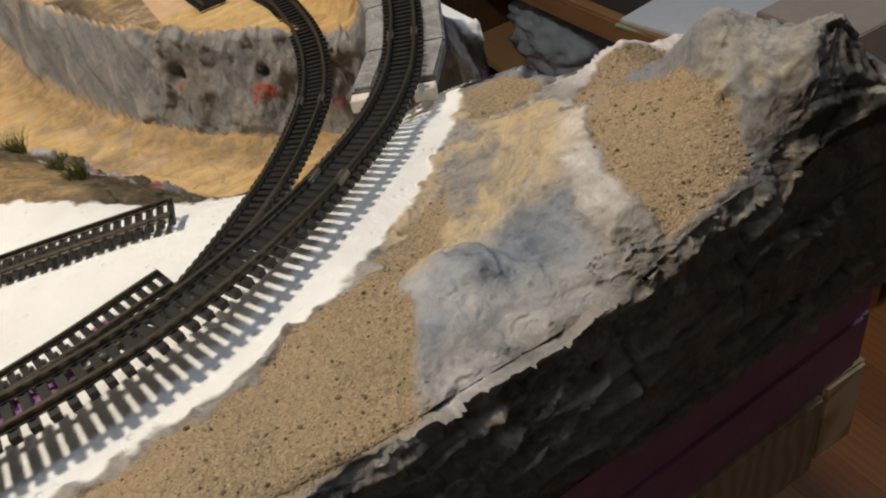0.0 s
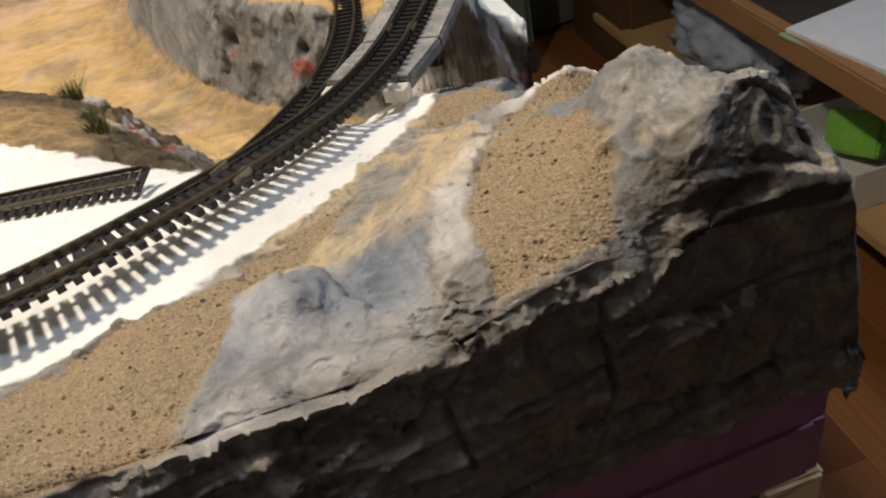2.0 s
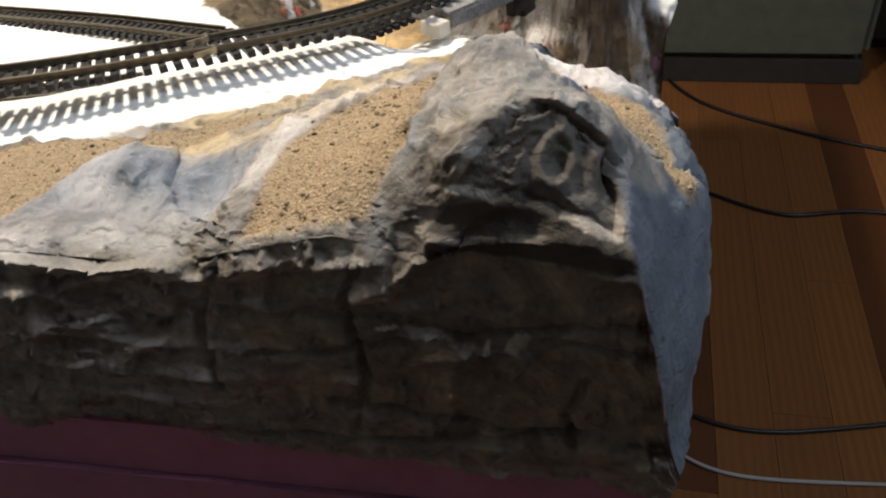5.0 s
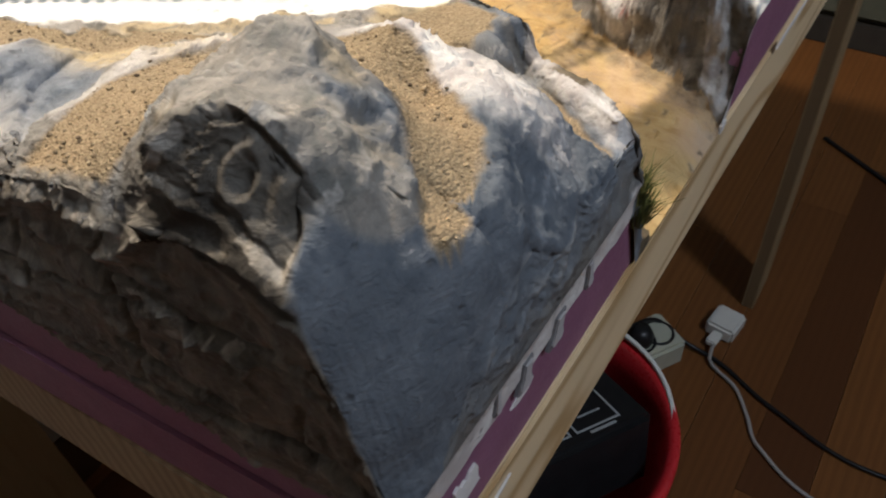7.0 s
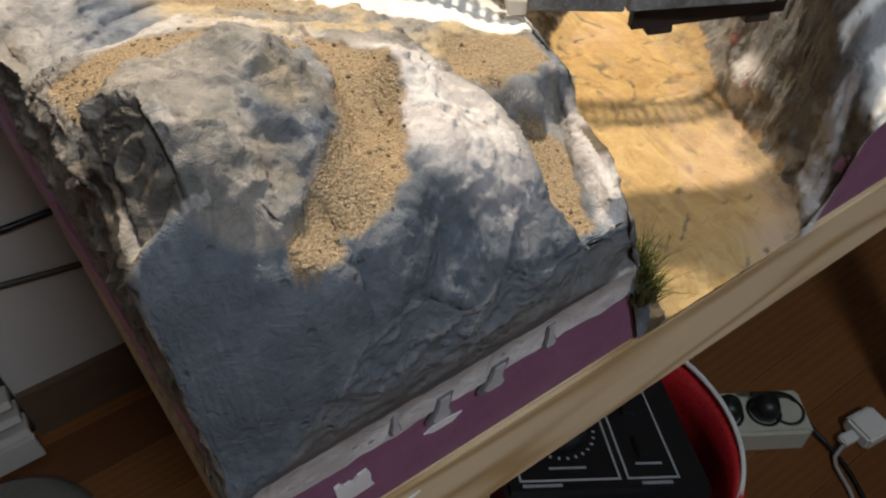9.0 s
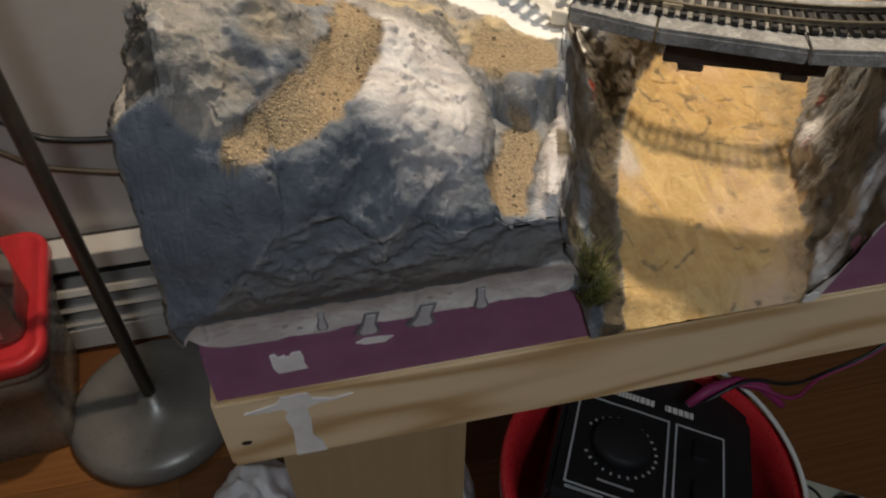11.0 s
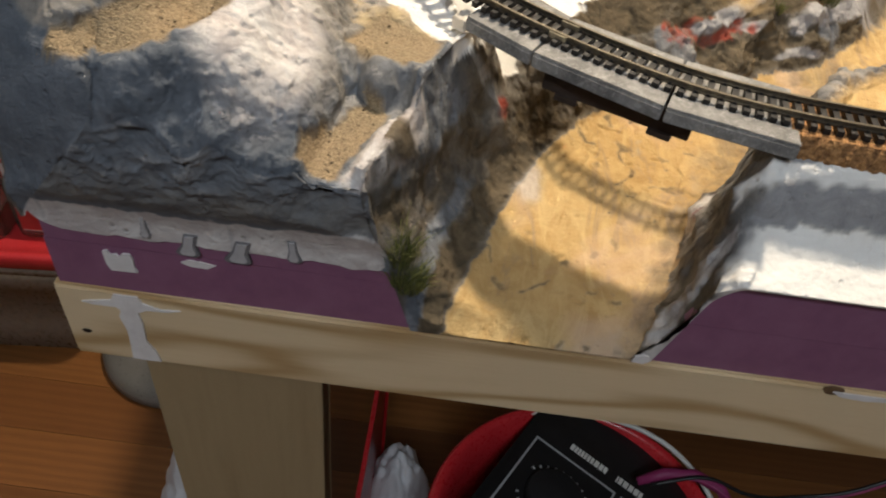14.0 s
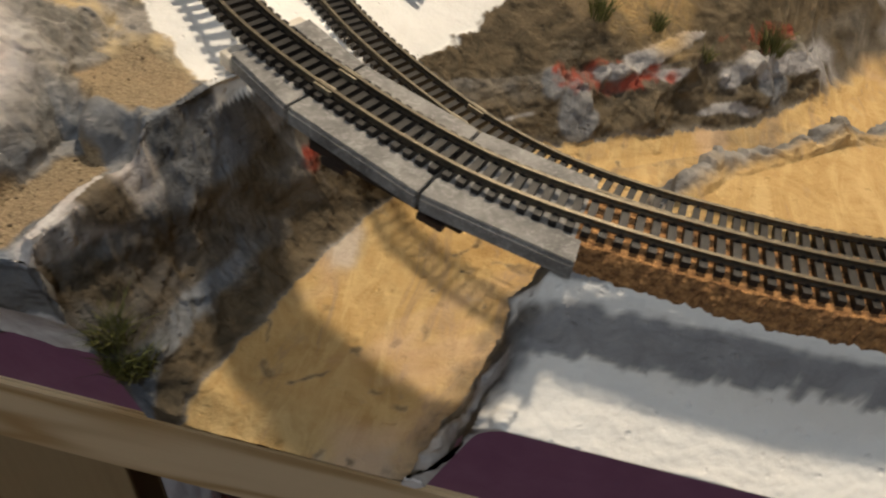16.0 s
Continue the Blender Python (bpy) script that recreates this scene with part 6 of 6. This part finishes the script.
BAG = plain("white_bag_plastic", (0.50, 0.50, 0.51), (0.60, 0.60, 0.61), 30, 0.5, 0, 0.2, 0.001)
crumpled("plastic_bag", (-0.062, 0.225, FLOOR), (0.060, 0.075, 0.150), BAG, "crumpled white plastic bag beside the leg", "bag", 3.1, 0.15)
crumpled("plastic_bag", (0.122, 0.228, FLOOR), (0.038, 0.05, 0.150), BAG, "crumpled white plastic bag behind the leg", "bag", 7.7, 0.12)
red = base("red_crate", (0.105, 0.10, FLOOR), "tall red plastic crate standing behind the leg", "crate")
for lo, hi in (((-0.012, 0.0, 0.0), (-0.008, 0.20, 0.40)), ((-0.012, 0.20, 0.0), (-0.005, 0.204, 0.40)), ((-0.008, 0.0, 0.0), (-0.005, 0.20, 0.004))):
    slab("side_panel", lo, hi, RED, red, 0.001)

# storage box with a red lid, clear jars on it
CLEAR = Mat("clear_plastic", 0.12)
CLEAR.b.inputs["Transmission Weight"].default_value = 0.95
CLEAR.colour((0.80, 0.74, 0.66))
SMOKE = plain("cloudy_box", (0.20, 0.165, 0.125), (0.25, 0.21, 0.165), 14, 0.3)


def rounded_loft(x0, y0, x1, y1, rings, r=0.03, steps=7, closed=True):
    """Rounded rectangles stacked to a body; rings are (inset, height)."""
    bm = bmesh.new()
    loops = []
    for inset, z in rings:
        q = max(r - inset, 0.004)
        loop = []
        for cx, cy, a0 in ((x1 - inset - q, y1 - inset - q, 0), (x0 + inset + q, y1 - inset - q, 90), (x0 + inset + q, y0 + inset + q, 180), (x1 - inset - q, y0 + inset + q, 270)):
            for k in range(steps):
                a = radians(a0 + 90 * k / (steps - 1))
                loop.append(bm.verts.new((cx + q * math.cos(a), cy + q * math.sin(a), z)))
        loops.append(loop)
    for a, b in zip(loops, loops[1:]):
        for k in range(len(a)):
            m = (k + 1) % len(a)
            bm.faces.new((a[k], a[m], b[m], b[k]))
    bm.faces.new(loops[0])
    if closed:
        bm.faces.new(loops[-1])
    bmesh.ops.recalc_face_normals(bm, faces=bm.faces)
    return bm


binb = base("storage_box", (-0.302, 0.476, FLOOR), "cloudy plastic storage box with a bright red lid", "storage box", rz=6)
part("body", rounded_loft(-0.375, 0.008, -0.008, 0.224, [(0.030, 0.0), (0.024, 0.004), (0.020, 0.06), (0.012, 0.150), (0.006, 0.152), (0.004, 0.205)], 0.04), SMOKE, binb, "", True)
part("body_rim", rounded_loft(-0.378, 0.004, -0.004, 0.228, [(0.0, 0.1955), (0.0, 0.204), (0.003, 0.2105)], 0.036), SMOKE, binb, "thicker rim under the lid", True)
part("lid", rounded_loft(-0.383, 0.0, 0.0, 0.232, [(0.006, 0.2108), (0.0, 0.2125), (0.0, 0.229), (0.002, 0.2335), (0.006, 0.235), (0.011, 0.2335), (0.015, 0.2285), (0.030, 0.2265)], 0.034), REDLID, binb, "red lid with a raised rim", True)
LZ = FLOOR + 0.2275

# square clear bottle, its printed label on one face
jug = base("plastic_jug", (-0.375, 0.552, LZ), "clear square plastic jug with a red and white label", "jug", rz=4)
outer = [(0.006, 0.0), (0.001, 0.004), (0.0, 0.012), (0.0, 0.142), (0.002, 0.162), (0.010, 0.190), (0.020, 0.216), (0.027, 0.232), (0.028, 0.248)]
inner = [(a + 0.0016, b) for a, b in reversed(outer[2:])] + [(0.006, 0.003)]
part("bottle", rounded_loft(-0.045, -0.045, 0.045, 0.045, outer + inner, 0.020), CLEAR.m, jug, "", True)
part("cap", lathe([(0.0, 0.268), (0.019, 0.268), (0.0215, 0.265), (0.0215, 0.237), (0.0195, 0.237), (0.0195, 0.2495), (0.0, 0.2495)], 32), plain("green_cap", (0.02, 0.12, 0.05), (0.03, 0.15, 0.07), 60, 0.4), jug, "green screw cap", True)
lower = slab("label", (-0.028, -0.0462, 0.018), (0.0250, -0.0454, 0.138), plain("label_white", (0.56, 0.50, 0.47), (0.64, 0.58, 0.54), 60, 0.45), jug, 0.0, "white label with fruit shapes")
slab("label_stripe", (-0.028, -0.0468, 0.1300), (0.0250, -0.0463, 0.1345), plain("label_red", (0.40, 0.03, 0.03), (0.48, 0.05, 0.04), 60, 0.45), lower, 0.0, "red stripe")
slab("label_stripe", (-0.028, -0.0468, 0.0200), (0.0250, -0.0463, 0.0560), plain("label_red", (0.40, 0.03, 0.03), (0.48, 0.05, 0.04), 60, 0.45), lower, 0.0, "red field")
for u, zc, w, h, ca in ((-0.006, 0.083, 0.026, 0.014, (0.04, 0.16, 0.03)), (0.010, 0.070, 0.026, 0.018, (0.60, 0.33, 0.05)), (-0.016, 0.066, 0.020, 0.018, (0.55, 0.22, 0.04)), (0.016, 0.058, 0.016, 0.014, (0.36, 0.03, 0.03)), (0.020, 0.080, 0.010, 0.010, (0.05, 0.17, 0.03))):
    bm = bmesh.new()
    bmesh.ops.create_uvsphere(bm, u_segments=16, v_segments=8, radius=1.0)
    bmesh.ops.transform(bm, matrix=pose(u, -0.0470, zc) @ Matrix.Diagonal((w / 2, 0.0007, h / 2, 1)), verts=bm.verts)
    part("fruit_print", bm, plain("fruit_ink", ca, tuple(q * 1.3 for q in ca), 60, 0.5), lower, "", True)
for z0, h, count in ((0.112, 0.010, 6), (0.099, 0.006, 8)):
    for k in range(count):
        u = -0.022 + 0.042 * k / count
        slab("lettering_bar", (u, -0.0467, z0), (u + 0.030 / count, -0.0463, z0 + h), plain("label_ink", (0.16, 0.06, 0.05), (0.20, 0.08, 0.06), 60, 0.5), lower, 0.0)

# clear ribbed tub in front of the jug
tub = base("clear_tub", (-0.470, 0.505, LZ), "empty clear plastic tub with a ribbed corner on the red lid", "tub", rz=6)
shell = [(0.006, 0.0), (0.003, 0.003), (0.002, 0.040), (0.0, 0.041), (0.0, 0.048), (0.002, 0.049), (0.001, 0.075), (-0.004, 0.078), (-0.004, 0.081)]
part("shell", rounded_loft(-0.060, -0.016, 0.048, 0.060, shell + [(a + 0.0018, b) for a, b in reversed(shell[1:-1])], 0.018), CLEAR.m, tub, "", True)

# ---------------------------------------------------------------- low table with a shelf, papers, tub and bag
TW = wood("table_oak", (0.36, 0.20, 0.085), (0.25, 0.125, 0.05), (3, 40, 40), 0.45)
TZ = -0.42
table = base("low_table", (0.95, -0.655, FLOOR), "low brown wooden table with a shelf under its top", "table")
slab("top_rail", (-0.55, -0.03, TZ - FLOOR - 0.045), (0.75, 0.0, TZ - FLOOR), TW, table, 0.003)
slab("tabletop", (-0.55, -0.65, TZ - FLOOR - 0.030), (0.75, -0.0305, TZ - FLOOR - 0.006), plain("dark_tabletop", (0.035, 0.03, 0.026), (0.06, 0.05, 0.042), 20, 0.35), table, 0.002, "dark inset top")
slab("shelf", (-0.55, -0.60, 0.098), (0.75, -0.004, 0.12), wood("pale_shelf", (0.50, 0.33, 0.15), (0.40, 0.25, 0.11), (3, 40, 40), 0.5), table, 0.002, "pale wooden shelf")
for x in (-0.54, 0.69):
    for y in (-0.62, -0.075):
        slab("leg", (x, y, 0.0), (x + 0.05, y + 0.045, TZ - FLOOR - 0.0455), TW, table, 0.002)
PAPER = plain("white_paper", (0.66, 0.67, 0.70), (0.72, 0.73, 0.76), 30, 0.7)
book = base("exercise_book", (0.80, -0.80, TZ - 0.0055), "open exercise book with white pages and green cover edge", "book")
book.matrix_world = pose(0.78, -0.80, TZ - 0.0055, 0, 0, 8)
slab("cover", (-0.17, -0.13, 0.0), (0.17, 0.13, 0.004), plain("green_cover", (0.30, 0.38, 0.22), (0.36, 0.44, 0.27), 40, 0.6), book, 0.001)
slab("page_block", (-0.165, -0.125, 0.0042), (0.165, 0.120, 0.012), PAPER, book, 0.001)
slab("notebook_pad", (-0.20, 0.05, 0.0), (-0.175, 0.12, 0.01), BLACK, book, 0.001)
pen = base("pen", (0.66, -0.86, TZ + 0.008), "thin black pen lying on the open pages", "pen")
part("barrel", tube([(-0.07, 0, 0.004), (0.05, 0.02, 0.004), (0.065, 0.012, 0.004), (0.07, -0.004, 0.004)], 0.0038, 8), BLACK, pen, "", True)
card = base("cardboard_box", (0.575, -0.752, TZ - 0.005), "pale brown cardboard box on the table", "box")
slab("body", (-0.08, -0.10, 0.0), (0.07, 0.08, 0.10), plain("cardboard", (0.36, 0.29, 0.24), (0.42, 0.35, 0.29), 20, 0.8), card, 0.002)
CLOTH = plain("blue_grey_cloth", (0.24, 0.28, 0.35), (0.38, 0.43, 0.50), 12, 0.6, 0, 0.3, 0.003)
SH = FLOOR + 0.1205
crumpled("cloth_bag", (1.22, -0.785, SH), (0.17, 0.105, 0.085), CLOTH, "crumpled blue grey cloth bag on the shelf", "cloth", 12.3, 0.3)
ptub = base("plastic_tub", (0.83, -0.745, SH), "white plastic tub with green packets on the shelf", "tub")
for lo, hi in (((-0.10, -0.08, 0.0), (0.10, 0.08, 0.004)), ((-0.104, -0.084, 0.0), (-0.1, 0.084, 0.075)), ((0.1, -0.084, 0.0), (0.104, 0.084, 0.075)), ((-0.1, -0.084, 0.0), (0.1, -0.08, 0.075)), ((-0.1, 0.08, 0.0), (0.1, 0.084, 0.075))):
    slab("wall_panel", lo, hi, WHITEP, ptub, 0.001)
pkt = base("green_packet", (0.77, -0.82, SH + 0.005), "bright green packet standing in the tub", "packet")
pkt.matrix_world = pose(0.835, -0.745, SH + 0.024, 25, 12, 20)
slab("body", (-0.05, -0.012, 0.0), (0.05, 0.012, 0.075), plain("green_print", (0.16, 0.40, 0.03), (0.28, 0.52, 0.10), 30, 0.4), pkt, 0.004)
# dark chest of drawers against the far wall
CH = wood("brown_chest", (0.13, 0.07, 0.035), (0.085, 0.045, 0.022), (3, 30, 30), 0.5)
chest = base("chest_of_drawers", (1.56, -0.93, FLOOR), "brown wooden chest of drawers by the far wall", "chest")
slab("body", (0, -0.26, 0.0), (0.30, 0.26, 0.62), CH, chest, 0.003)
for k in range(3):
    d = slab("drawer", (-0.012, -0.24, 0.04 + k * 0.19), (-0.0005, 0.24, 0.215 + k * 0.19), CH, chest, 0.003)
    slab("knob", (-0.03, -0.015, 0.12 + k * 0.19), (-0.0125, 0.015, 0.14 + k * 0.19), STEEL, d, 0.002)
sofa = base("bench_cushion", (1.70, 0.25, FLOOR), "dark olive upholstered bench against the wall", "bench")
slab("seat", (0.0, -0.75, 0.06), (0.24, 0.4, 0.50), plain("olive_cloth", (0.075, 0.08, 0.06), (0.10, 0.105, 0.08), 30, 0.9), sofa, 0.02)
slab("skirting", (0.005, -0.745, 0.0), (0.22, 0.395, 0.06), DARK, sofa, 0.002)

# ---------------------------------------------------------------- floorboards, last
PL = {}


def board(x0, x1, y0, w):
    key = (round(x1 - x0, 3), round(w, 4))
    if key not in PL:
        bm = boxed((0, 0.0004, -0.012), (key[0] - 0.0006, key[1] - 0.0004, 0.0))
        me = bpy.data.meshes.new("floorboard")
        bm.to_mesh(me)
        bm.free()
        me.materials.append(PLANK.m)
        PL[key] = me
    ob = new("floorboard", PL[key])
    ob.location = (x0, y0, FLOOR)
    ob.parent = bpy.data.objects["floor"]


rng = random.Random(8)
y, row = Y0, 0
while y < Y1 - 0.02:
    w = 0.082
    x = X0 - (0.3 * (row * 7 % 5))
    while x < X1:
        L = (0.75, 1.05, 1.35)[rng.randrange(3)]
        a, b = max(x, X0), min(x + L, X1)
        if b - a > 0.05:
            board(a, b, y, min(w, Y1 - y))
        x += L
    y, row = y + w, row + 1
